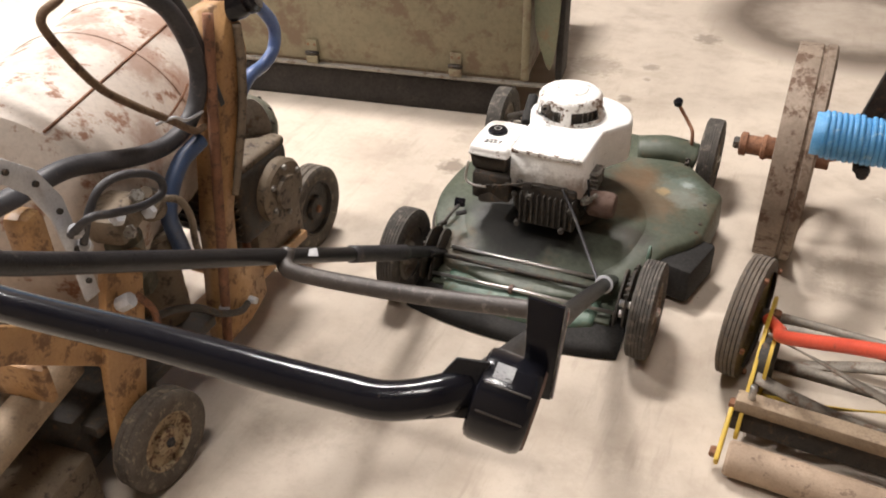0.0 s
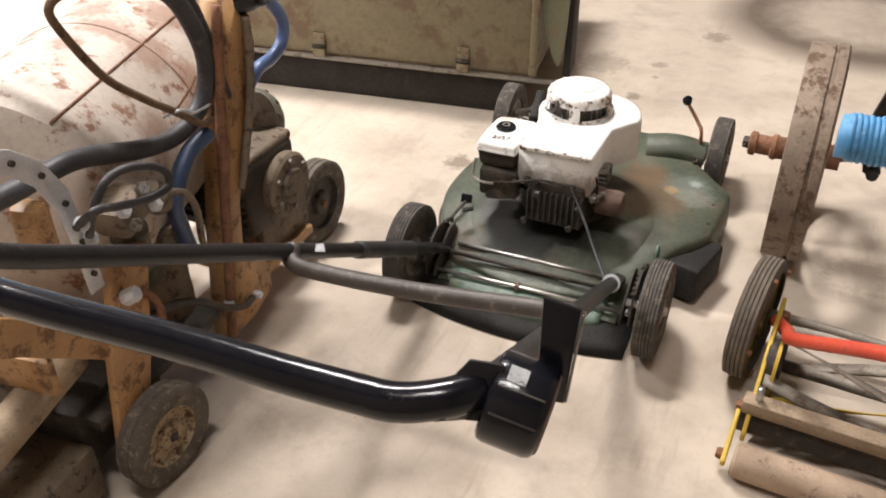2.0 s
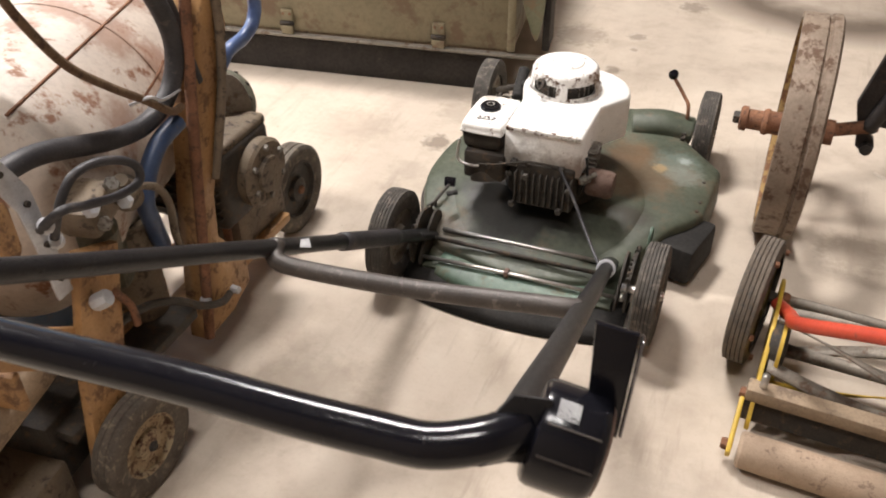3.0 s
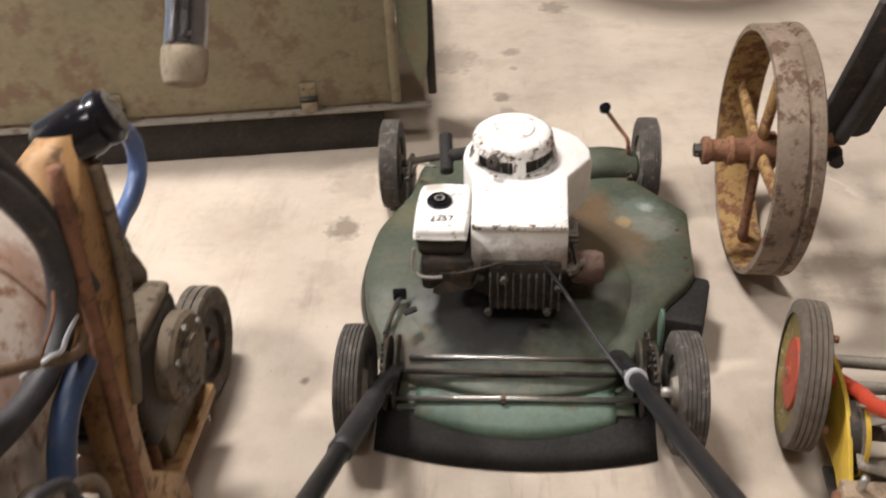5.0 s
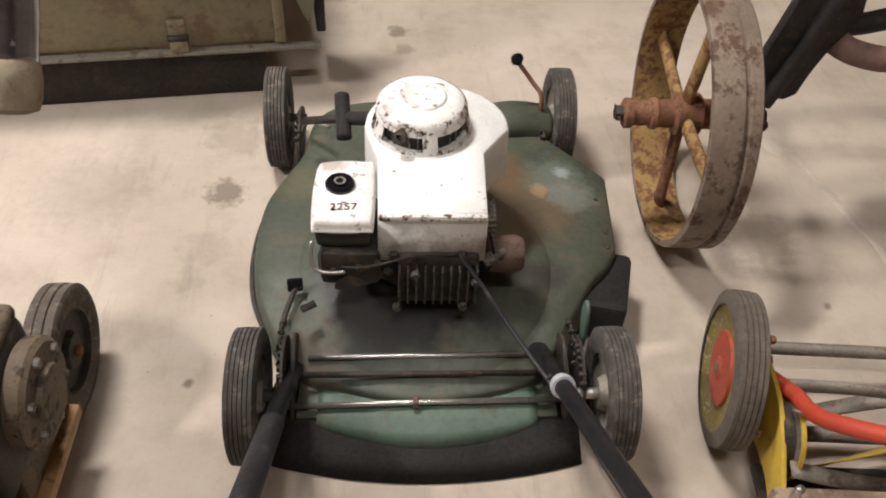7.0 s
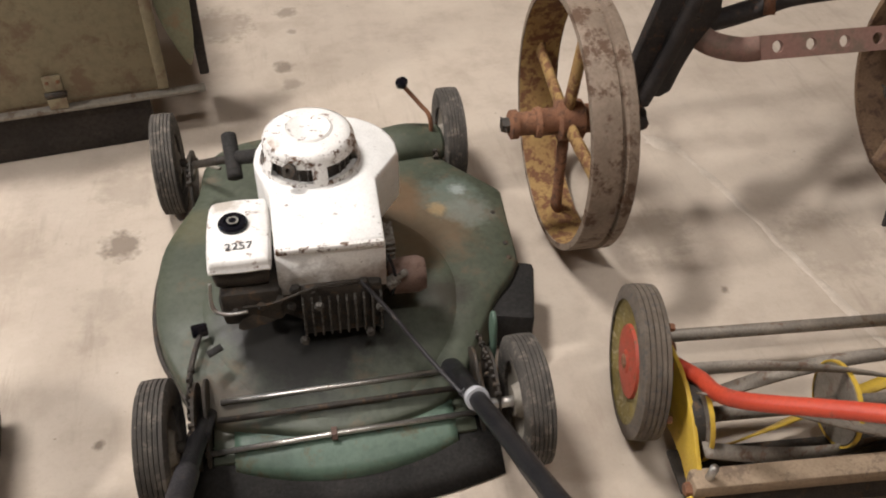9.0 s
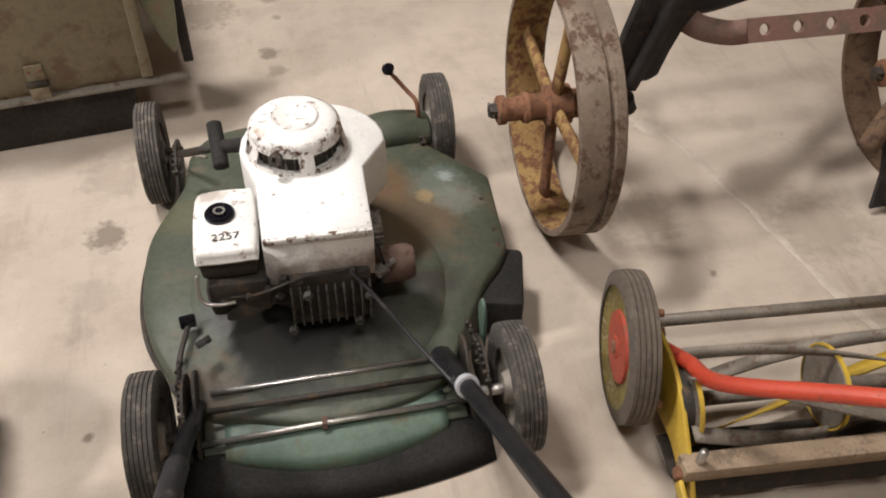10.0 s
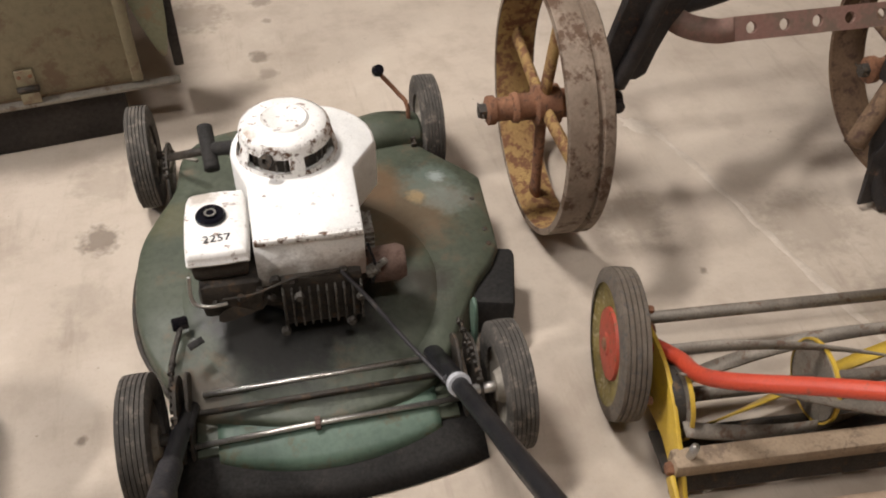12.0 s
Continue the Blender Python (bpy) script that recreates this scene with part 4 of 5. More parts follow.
    for x in (0.442, 0.968):
        part("roller_arm", block(x, -0.315, 0.045, 0.008, 0.10, 0.022, 0.003, rx=22), M_YELLOW, mower)
        part("arm_bolt", bolt(0, 0, 0, 0.010, 0.014, pose(x, -0.345, 0.032) @ pose(0, 0, 0, 0, -90 if x < 0.7 else 90, 0)), M_RUST, mower)
    # red fork up to the handle
    fork = [(0.445, -0.080, 0.135), (0.470, -0.125, 0.150), (0.498, -0.192, 0.194), (0.58, -0.287, 0.278), (0.66, -0.378, 0.358), (0.695, -0.47, 0.455), (0.705, -0.60, 0.60)]
    fork = [(x + 0.012, y - 0.012, z) if i < 2 else true((x, y, z)) for i, (x, y, z) in enumerate(fork)]
    part("fork_arm", tube(fork, 0.0115, 16, 7), M_REDPAINT, mower, "red enamel fork arm")
    part("fork_arm", tube([(1.41 - x, y, z) for x, y, z in fork], 0.0115, 16, 7), M_REDPAINT, mower, "red enamel fork arm")
    part("handle_shaft", tube([true((0.705, -0.50, 0.49)), true((0.705, -0.62, 0.62)), true((0.705, -0.878, 0.876))], 0.016, 16, 6), M_WOOD, mower)
    grip = part("handle_grip", tube([true((0.465, -0.884, 0.880)), true((0.945, -0.884, 0.880))], 0.0110, 16, curve=False), M_OILY, mower)
    part("grip_end", tube([true((0.448, -0.884, 0.880)), true((0.468, -0.884, 0.880))], 0.0130, 14, curve=False), M_CORD, mower)
    coil = []
    turns, per = 150, 10
    for i in range(per * turns):
        a = 2 * math.pi * i / per
        lap = 0.0012 * noise.noise((i / per * 0.9, 1.0, 3.0)) + 0.0005 * noise.noise((i * 0.8, 2.0, 5.0))
        coil.append(true((0.453 + 0.482 * i / (per * turns), -0.884 + (0.0128 + lap) * math.cos(a), 0.880 + (0.0128 + lap) * math.sin(a))))
    part("cord_wrapping", tube(coil, 0.0019, 6, curve=False), M_CORD, grip, "bright blue cord wound round the handle")
    mower.location += drift * K


reel_mower()


# ---- iron-wheeled cultivator ----
def spoked_wheel(parent, x, y, r, width, tread, paint, iron):
    m = pose(x, y, r) @ ALONG_X
    w = width
    # flat iron tyre with a raised band along its inner side
    rim = part("iron_wheel", lathe([(r - 0.012, 0), (r - 0.001, 0.001), (r, 0.004), (r, w * 0.60), (r - 0.005, w * 0.64), (r - 0.005, w * 0.69), (r + 0.002, w * 0.73), (r + 0.002, w * 0.93), (r - 0.003, w - 0.002), (r - 0.012, w), (r - 0.015, w * 0.5), (r - 0.012, 0)], m, 72), tread, parent, "worn iron wheel with a broad flat rim")
    part("rim_inside", lathe([(r - 0.0125, 0.002), (r - 0.0165, w * 0.5), (r - 0.0125, w - 0.002)], m, 64), paint, rim, "paint flaking off rust")
    for i in range(4):
        a = radians(4 + 90 * i)
        c, s = math.cos(a), math.sin(a)
        foot, head = Vector(((r - 0.014) * c, (r - 0.014) * s, w * 0.5)), Vector((0.03 * c, 0.03 * s, 0.030))
        rows = []
        for k in range(9):
            u = k / 8
            p = head.lerp(foot, u)
            hw, ht = 0.016 - 0.004 * u + 0.010 * max(0, u - 0.8) * 5, 0.0095
            side = Vector((-s, c, 0))
            rows.append([m @ (p + side * hw * math.cos(2 * math.pi * q / 14) + Vector((0, 0, ht * math.sin(2 * math.pi * q / 14)))) for q in range(14)])
        part("spoke", loft(rows, True, True), iron if i == 0 else paint, rim, "cast iron spoke")
    part("hub_barrel", lathe([(0, -0.062), (0.019, -0.062), (0.021, -0.056), (0.021, -0.030), (0.026, -0.028), (0.028, -0.020), (0.024, -0.014), (0.024, 0.01), (0.036, 0.014), (0.036, 0.055), (0.026, 0.06), (0.026, 0.11), (0, 0.11)], m, 26), M_RUST, rim, "rust-red iron hub")
    part("hub_collar", lathe([(0.0, -0.075), (0.020, -0.075), (0.026, -0.072), (0.026, -0.060), (0.018, -0.058)], m, 12), M_RUST, rim)
    part("hub_nut", lathe([(0, -0.088), (0.012, -0.088), (0.0145, -0.084), (0.0145, -0.074), (0, -0.074)], m, 6), M_OILY, rim)
    part("split_pin", tube([m @ Vector((0.0, -0.02, -0.083)), m @ Vector((0.0, 0.024, -0.083))], 0.002, 6, curve=False), M_OILY, rim)
    return rim


def cultivator():
    thing_ = thing("wheeled_cultivator", (0.75, 0.42, 0), "rusty iron-wheeled hand cultivator with a drilled red frame bar", "cultivator")
    wy, wr = 0.405, 0.229
    spoked_wheel(thing_, 0.412, wy, wr, 0.078, M_RUSTPALE, M_RUSTYELLOW, M_RUST)
    spoked_wheel(thing_, 1.15, wy, wr, 0.078, M_WHEELRUST, M_WHEELRUST, M_DARKIRON)
    part("axle", tube([(0.42, wy, wr), (0.50, wy, wr), (0.60, 0.435, 0.245)], 0.014, 14, curve=False), M_RUST, thing_)
    # black casting behind the wheel
    cast = part("frame_casting", plate([(0.552, 0.286), (0.565, 0.235), (0.572, 0.195), (0.588, 0.183), (0.608, 0.196), (0.603, 0.214), (0.592, 0.224), (0.599, 0.245), (0.622, 0.243), (0.640, 0.254), (0.652, 0.30), (0.668, 0.345), (0.700, 0.40), (0.690, 0.47), (0.63, 0.52), (0.60, 0.50), (0.583, 0.42)], 0.022, pose(0, 0.452, 0, 90, 0, 0), 0.003), M_DARKIRON, thing_, "black cast iron frame bracket")
    part("casting_rib", tube([(0.585, 0.425, 0.24), (0.615, 0.425, 0.33), (0.65, 0.43, 0.45)], 0.016, 10, 5), M_DARKIRON, cast)
    part("bottom_nut", lathe([(0, -0.01), (0.012, -0.01), (0.014, 0), (0.012, 0.012), (0, 0.012)], pose(0.592, 0.425, 0.196, 80, 0, 0), 8), M_DARKIRON, cast)
    # drilled flat bar, bent round at its inner end
    bar = [(0.655, 0.50, 0.385), (0.662, 0.462, 0.365), (0.690, 0.425, 0.350), (0.735, 0.405, 0.345), (0.7715, 0.4023, 0.3461)]
    pts = spline(bar, 6)
    bm = bmesh.new()
    rows = []
    up = Vector((0, 0.50, 0.866))
    for i, p in enumerate(pts):
        a, b = pts[max(i - 1, 0)], pts[min(i + 1, len(pts) - 1)]
        d = (b - a).normalized()
        u = (up - d * up.dot(d)).normalized()
        n = d.cross(u)
        rows.append([bm.verts.new(p + u * s * 0.021 + n * q * 0.005) for s, q in ((-1, -1), (1, -1), (1, 1), (-1, 1))])
    for p, q in zip(rows, rows[1:]):
        for i in range(4):
            bm.faces.new((p[i], p[(i + 1) % 4], q[(i + 1) % 4], q[i]))
    bm.faces.new(rows[0])
    bm.faces.new(rows[-1])
    flat = part("drilled_bar", smooth(bm, 40), M_PINK, thing_, "faded red flat iron bar with round holes")
    # the straight stretch with a hole in every cell
    bm = bmesh.new()
    cell, hh, th, rad, nseg = 0.0635, 0.021, 0.005, 0.0105, 24
    for i in range(7):
        for side in (-1, 1):
            inner, outer = [], []
            for k in range(nseg):
                a = 2 * math.pi * (k + 0.5) / nseg
                c, q = math.cos(a), math.sin(a)
                inner.append(bm.verts.new((i * cell + rad * c, side * th, rad * q)))
                f = min(cell / 2 / max(abs(c), 1e-6), hh / max(abs(q), 1e-6))
                ox, oz = f * c, f * q
                if k % 12 in (2, 9):
                    ox, oz = math.copysign(cell / 2, c), math.copysign(hh, q)
                outer.append(bm.verts.new((i * cell + ox, side * th, oz)))
            for k in range(nseg):
                bm.faces.new((inner[k], inner[(k + 1) % nseg], outer[(k + 1) % nseg], outer[k]))
            if side < 0:
                front_in = inner
            else:
                for k in range(nseg):
                    bm.faces.new((front_in[k], front_in[(k + 1) % nseg], inner[(k + 1) % nseg], inner[k]))
        for q in (-hh, hh):
            bm.faces.new([bm.verts.new((i * cell + dx, dy, q)) for dx, dy in ((-cell / 2, -th), (cell / 2, -th), (cell / 2, th), (-cell / 2, th))])
    bmesh.ops.transform(bm, matrix=pose(0.803, 0.4025, 0.3465, -30, 0, 0.7), verts=bm.verts)
    part("drilled_length", bm, M_PINK, flat)
    # upper black brace and handles' foot
    part("brace", tube([(0.67, 0.50, 0.35), (0.74, 0.51, 0.345), (0.82, 0.51, 0.365), (0.90, 0.51, 0.385), (1.18, 0.51, 0.40)], 0.022, 12, 6, 0.8), M_DARKIRON, thing_)
    part("pink_brace", tube([(0.672, 0.455, 0.385), (0.72, 0.50, 0.43), (0.78, 0.56, 0.48)], 0.018, 10, 5, 0.4), M_PINK, thing_)
    part("clevis", block(0.668, 0.47, 0.388, 0.05, 0.05, 0.03, 0.006, rx=-30, rz=20), M_RUST, thing_)
    part("clevis_bolt", bolt(0, 0, 0, 0.014, 0.016, pose(0.655, 0.445, 0.397, 50, 0, 0)), M_DARKIRON, thing_)
    part("hanger", tube([(0.815, 0.50, 0.43), (0.815, 0.47, 0.37)], 0.010, 10, curve=False), M_RUST, thing_)
    tine = part("tine_bracket", block(1.115, 0.36, 0.285, 0.065, 0.05, 0.12, 0.010), M_DARKIRON, thing_, "black iron tine bracket")
    part("bracket_bolt", bolt(0, 0, 0, 0.016, 0.018, pose(1.085, 0.335, 0.30, 90, 0, 30)), M_DARKIRON, tine)
    part("tine_clamp", block(1.11, 0.35, 0.205, 0.045, 0.05, 0.05, 0.008, ry=15), M_DARKIRON, tine)
    part("side_brace", tube([(1.03, 0.31, 0.13), (1.07, 0.335, 0.18), (1.12, 0.36, 0.25)], 0.020, 12, 5), M_WHEELRUST, thing_, "brown iron stay")
    part("tine", tube([(1.10, 0.34, 0.20), (1.085, 0.31, 0.12), (1.09, 0.275, 0.05), (1.11, 0.25, 0.012)], 0.015, 10, 6, 0.6), M_DARKIRON, thing_, "curved black iron tine")
    part("tine_shoe", plate([(-0.02, 0), (0.03, 0.004), (0.045, 0.10), (0.012, 0.13), (-0.012, 0.10)], 0.010, pose(1.08, 0.275, 0.012, 75, 0, 0), 0.002), M_DARKIRON, thing_)
    part("upright", tube([(0.665, 0.49, 0.40), (0.672, 0.58, 0.60), (0.68, 0.72, 0.86)], 0.020, 12, 5, 0.6), M_RUST, thing_)


cultivator()


# ---- green trailer ----
def trailer():
    box = thing("handcart_trailer", (-0.85, 1.1, 0), "drab green steel box trailer with a hinged tailgate on dark skids", "trailer")
    yaw = 8.0
    m0 = pose(-0.280, 0.782, 0, 0, 0, yaw)  # its front lower corner

    def at(bm):
        bmesh.ops.transform(bm, matrix=m0, verts=bm.verts)
        return bm
    L, D, H = 1.25, 0.75, 0.36
    gate = part("tailgate", at(block(-L / 2 - 0.0, 0.012, 0.125 + H / 2, L - 0.01, 0.022, H, 0.004)), M_TRAILER, box, "drab green tailgate with scratches")
    part("gate_edge", at(block(-0.006, 0.0, 0.125 + H / 2, 0.022, 0.018, H, 0.004)), M_TRAILER, box)
    part("side_panel", at(block(-0.012, D / 2 + 0.025, 0.125 + H / 2, 0.022, D, H, 0.004)), M_TRAILER, box)
    part("side_panel", at(block(-L + 0.012, D / 2 + 0.025, 0.125 + H / 2, 0.022, D, H, 0.004)), M_TRAILER, box)
    part("back_panel", at(block(-L / 2, D + 0.035, 0.125 + H / 2, L, 0.022, H, 0.004)), M_TRAILER, box)
    part("floor_board", at(block(-L / 2, D / 2, 0.118, L - 0.03, D - 0.03, 0.018, 0)), M_WOOD, box)
    part("lower_rail", at(block(-L / 2 + 0.035, -0.004, 0.114, L + 0.08, 0.022, 0.009, 0.003)), M_GREYRAIL, box, "dusty grey lower rail")
    part("skid", at(block(-L / 2 - 0.02, 0.03, 0.05, L - 0.04, 0.05, 0.10, 0.006)), M_SKIDSHADE, box, "black skid")
    part("skid", at(block(-L / 2 - 0.03, D - 0.05, 0.05, L - 0.06, 0.05, 0.10, 0.006)), M_SKIDSHADE, box, "black skid")
    for x in (-0.207, -0.648, -1.09):
        hinge = part("hinge", at(block(x, -0.004, 0.166, 0.034, 0.008, 0.044, 0.002)), M_TRAILER, gate)
        part("hinge_pin", at(tube([(x - 0.02, -0.010, 0.150), (x + 0.02, -0.010, 0.150)], 0.006, 10, curve=False)), M_OILY, hinge)
        part("hinge_leaf", at(block(x, -0.012, 0.131, 0.036, 0.006, 0.024, 0.002)), M_TRAILER, hinge)
        for dx in (-0.010, 0.010):
            part("hinge_screw", at(bolt(0, 0, 0, 0.004, 0.002, pose(x + dx, -0.008, 0.176, 90, 0, 0))), M_RUST, hinge)
    part("end_fender", at(plate(rounded([(0.010, 0.27), (0.030, 0.20), (0.055, 0.145), (0.070, 0.20), (0.076, 0.30), (0.076, 0.44), (0.05, 0.50), (0.012, 0.50), (0.004, 0.42), (0.006, 0.34)], 4), 0.012, pose(0, 0.045, 0, 90, 0, 0), 0.003)), M_FENDER, box, "pale green curved end fender")
    # added dark upright in place of the shadow beside the trailer's end
    part("end_shade", at(block(0.080, 0.10, 0.30, 0.02, 0.10, 0.38, 0.004)), M_SKIDSHADE, box)
    # tow handle that curves out from the top rail
    tow = part("tow_handle", tube([(-0.62, 0.75, 0.47), (-0.62, 0.74, 0.75), (-0.60, 0.62, 0.95), (-0.50, 0.30, 1.10), (-0.40, 0.02, 1.09), (-0.335, -0.15, 0.93), (-0.318, -0.218, 0.808), (-0.3185, -0.262, 0.748)], 0.0205, 22, 8), M_CHROME, box, "worn chrome tow handle tube")
    e, d = Vector((-0.3185, -0.262, 0.748)), Vector((0, -0.59, -0.81)).normalized()
    turn = Matrix.Translation(e) @ d.to_track_quat("Z", "Y").to_matrix().to_4x4()
    part("end_plug", lathe([(0.0205, -0.002), (0.0218, 0.0), (0.0225, 0.010), (0.0215, 0.024), (0.019, 0.032), (0.010, 0.035), (0, 0.034)], turn, 24), M_PLUG, tow, "worn pale plug in the handle's end")
    lever = part("brake_lever", tube([(-0.36, -0.16, 0.93), (-0.352, -0.21, 0.875), (-0.352, -0.232, 0.845)], 0.007, 10, 5), M_CHROME, tow)
    part("lever_ball", lathe([(0, -0.012), (0.008, -0.009), (0.012, 0), (0.008, 0.009), (0, 0.012)], pose(-0.352, -0.240, 0.834), 14), M_BLACK, lever)


trailer()


# ---- motor sprayer ----
def sprayer():
    s = thing("motor_sprayer", (-0.55, -0.4, 0), "rusty orange motor sprayer with white tank and black hoses", "sprayer")
    # tank
    a, b = Vector((-0.625, -0.655, 0.415)), Vector((-0.755, -0.19, 0.415))
    m = Matrix.Translation(a) @ (b - a).to_track_quat("Z", "Y").to_matrix().to_4x4()
    ln, rad = (b - a).length, 0.192
    tank = part("tank", lathe([(0, -0.05), (0.09, -0.045), (0.15, -0.028), (rad - 0.005, 0.0), (rad, 0.02), (rad, ln - 0.02), (rad - 0.005, ln), (0.15, ln + 0.028), (0.09, ln + 0.045), (0, ln + 0.05)], m, 56), M_TANK, s, "whitish tank with brown rust stains")
    for u in (0.62, 0.955):
        part("tank_seam", lathe([(rad - 0.001, ln * u - 0.006), (rad + 0.002, ln * u - 0.004), (rad + 0.002, ln * u + 0.004), (rad - 0.001, ln * u + 0.006)], m, 56), M_TANK, tank)
    across = Vector((0.96, 0.27, 0))
    seam = [a.lerp(b, u / 6) + across * (rad + 0.0006) * math.cos(radians(57)) + Vector((0, 0, (rad + 0.0006) * math.sin(radians(57)))) for u in range(7)]
    part("tank_wire", tube(seam, 0.0024, 8, 3), M_RUST, tank)
    # leaning orange channel post
    post = part("post", loft([[(-0.452, a0, z), (-0.452, b0, z + 0.004), (-0.488, b0, z + 0.004), (-0.488, a0, z)] for a0, b0, z in
                              ((-0.434, -0.350, 0.05), (-0.430, -0.290, 0.075), (-0.425, -0.290, 0.13), (-0.412, -0.355, 0.22), (-0.398, -0.345, 0.30), (-0.385, -0.318, 0.36), (-0.366, -0.268, 0.46), (-0.345, -0.240, 0.56), (-0.328, -0.252, 0.66))], True, True, 12), M_ORANGE, s, "leaning rusty orange channel post")
    part("post_flange", tube([(-0.446, -0.436, 0.06), (-0.446, -0.402, 0.26), (-0.446, -0.372, 0.44), (-0.446, -0.331, 0.66)], 0.009, 10, 6, 1.0), M_RUST, post)
    part("post_cable", tube([(-0.447, -0.262, 0.62), (-0.446, -0.266, 0.56), (-0.446, -0.282, 0.48), (-0.448, -0.318, 0.38), (-0.453, -0.335, 0.33)], 0.008, 10, 6), M_PUMP, post)
    for y, z in ((-0.345, 0.100), (-0.428, 0.138)):
        part("post_bolt", lathe([(0, 0.016), (0.007, 0.015), (0.008, 0.0), (0, 0)], pose(-0.452, y, z) @ pose(0, 0, 0, 0, 90, 0), 8), M_GALV, post)
    lampm = pose(-0.448, -0.245, 0.655) @ pose(0, 0, 0, 0, 70, 25)
    cap = part("filter_bowl", lathe([(0, -0.055), (0.024, -0.054), (0.030, -0.046), (0.031, 0.0), (0.028, 0.010), (0.030, 0.014), (0.030, 0.024), (0.024, 0.030), (0, 0.031)], lampm, 26), M_BLACK, s, "glossy black filter bowl on the post")
    part("bowl_face", lathe([(0.025, 0.031), (0.018, 0.034), (0, 0.034)], lampm, 22), M_FIN, cap)
    # hoses and lines
    part("hose", tube([(-0.47, -0.23, 0.66), (-0.47, -0.175, 0.625), (-0.47, -0.128, 0.57), (-0.47, -0.135, 0.528), (-0.47, -0.172, 0.510), (-0.47, -0.22, 0.505), (-0.475, -0.26, 0.47)], 0.0115, 14, 8), M_BLUEHOSE, s, "pale blue hose looping beside the post")
    part("hose", tube([(-0.52, -0.95, 0.545), (-0.48, -0.86, 0.555), (-0.46, -0.774, 0.556), (-0.46, -0.718, 0.554), (-0.46, -0.649, 0.546), (-0.46, -0.523, 0.501), (-0.46, -0.445, 0.492), (-0.46, -0.386, 0.52), (-0.46, -0.362, 0.579), (-0.46, -0.383, 0.652), (-0.47, -0.414, 0.705), (-0.52, -0.47, 0.76), (-0.60, -0.52, 0.78), (-0.72, -0.56, 0.70)], 0.0145, 14, 8), M_HOSE, s, "thick black rubber hose round the tank")
    part("hose", tube([(-0.462, -0.325, 0.50), (-0.462, -0.335, 0.539), (-0.462, -0.352, 0.616), (-0.468, -0.37, 0.676), (-0.48, -0.40, 0.73), (-0.55, -0.45, 0.78)], 0.012, 14, 8), M_HOSE, s, "black rubber hose along the post")
    part("hose", tube([(-0.44, -0.41, 0.476), (-0.44, -0.462, 0.464), (-0.44, -0.498, 0.431), (-0.44, -0.515, 0.393), (-0.445, -0.505, 0.35), (-0.47, -0.47, 0.28)], 0.014, 14, 8), M_DIMBLUE, s, "dark blue hose going down beside the post")
    part("spray_line", tube([(-0.52, -0.50, 0.79), (-0.46, -0.56, 0.785), (-0.43, -0.625, 0.776), (-0.43, -0.656, 0.766), (-0.43, -0.654, 0.739), (-0.43, -0.602, 0.653), (-0.43, -0.541, 0.595), (-0.43, -0.480, 0.546), (-0.432, -0.430, 0.504), (-0.445, -0.39, 0.49)], 0.0060, 10, 8), M_WHEELRUST, s, "thin bent brown spray line")
    part("wire_tie", tube([(-0.44, -0.50, 0.545), (-0.42, -0.48, 0.552), (-0.425, -0.455, 0.535), (-0.44, -0.42, 0.52), (-0.446, -0.385, 0.515)], 0.0025, 6, 6), M_GALV, s)
    part("wire_tie", tube([(-0.43, -0.48, 0.55), (-0.425, -0.45, 0.57), (-0.435, -0.42, 0.578)], 0.002, 6, 6), M_RUST, s)
    loop = [(-0.40, -0.735, 0.50), (-0.37, -0.722, 0.527), (-0.37, -0.684, 0.512), (-0.37, -0.633, 0.494), (-0.37, -0.592, 0.49), (-0.37, -0.586, 0.51), (-0.372, -0.609, 0.533), (-0.376, -0.649, 0.55), (-0.382, -0.683, 0.548), (-0.39, -0.705, 0.52), (-0.41, -0.71, 0.47)]
    part("fuel_line", tube(loop, 0.006, 10, 8), M_HOSE, s)
    strap = [(-0.90, 0.69), (-0.86, 0.672), (-0.781, 0.634), (-0.743, 0.600), (-0.716, 0.545), (-0.707, 0.46), (-0.702, 0.38), (-0.728, 0.38), (-0.733, 0.46), (-0.742, 0.525), (-0.762, 0.572), (-0.792, 0.604), (-0.868, 0.643), (-0.905, 0.66)]
    sp = part("strap", plate(strap, 0.004, pose(-0.420, 0, 0, 90, 0, 90), 0.001), M_GALV, s, "bent galvanised steel strap with holes")
    for y, z in ((-0.83, 0.640), (-0.785, 0.618), (-0.750, 0.583), (-0.728, 0.530), (-0.719, 0.465), (-0.716, 0.41)):
        part("strap_hole", lathe([(0, 0.0045), (0.0042, 0.0045), (0.0045, 0.0)], pose(-0.4165, y, z) @ ALONG_X, 12), M_OILY, sp)
    # pump engine, its pulley wheel and round cover
    # shaded front and lit top of the engine are put into two colours
    eng = part("engine_block", block(-0.565, -0.215, 0.262, 0.19, 0.165, 0.155, 0.016, segs=3), M_OILY, s, "oily engine block, black for its shaded front")
    part("engine_top", block(-0.565, -0.205, 0.338, 0.18, 0.15, 0.022, 0.009, segs=3), M_PUMP, eng, "brown engine top cover, lighter for the light on it")
    part("engine_barrel", lathe([(0, -0.03), (0.058, -0.03), (0.064, -0.024), (0.066, 0.030), (0.060, 0.036), (0.036, 0.037), (0.034, 0.044), (0, 0.045)], pose(-0.482, -0.190, 0.258) @ ALONG_X, 34), M_PUMP, eng, "oily brown end housing")
    part("barrel_bracket", block(-0.56, -0.17, 0.150, 0.15, 0.16, 0.09, 0.008), M_PUMP, eng)
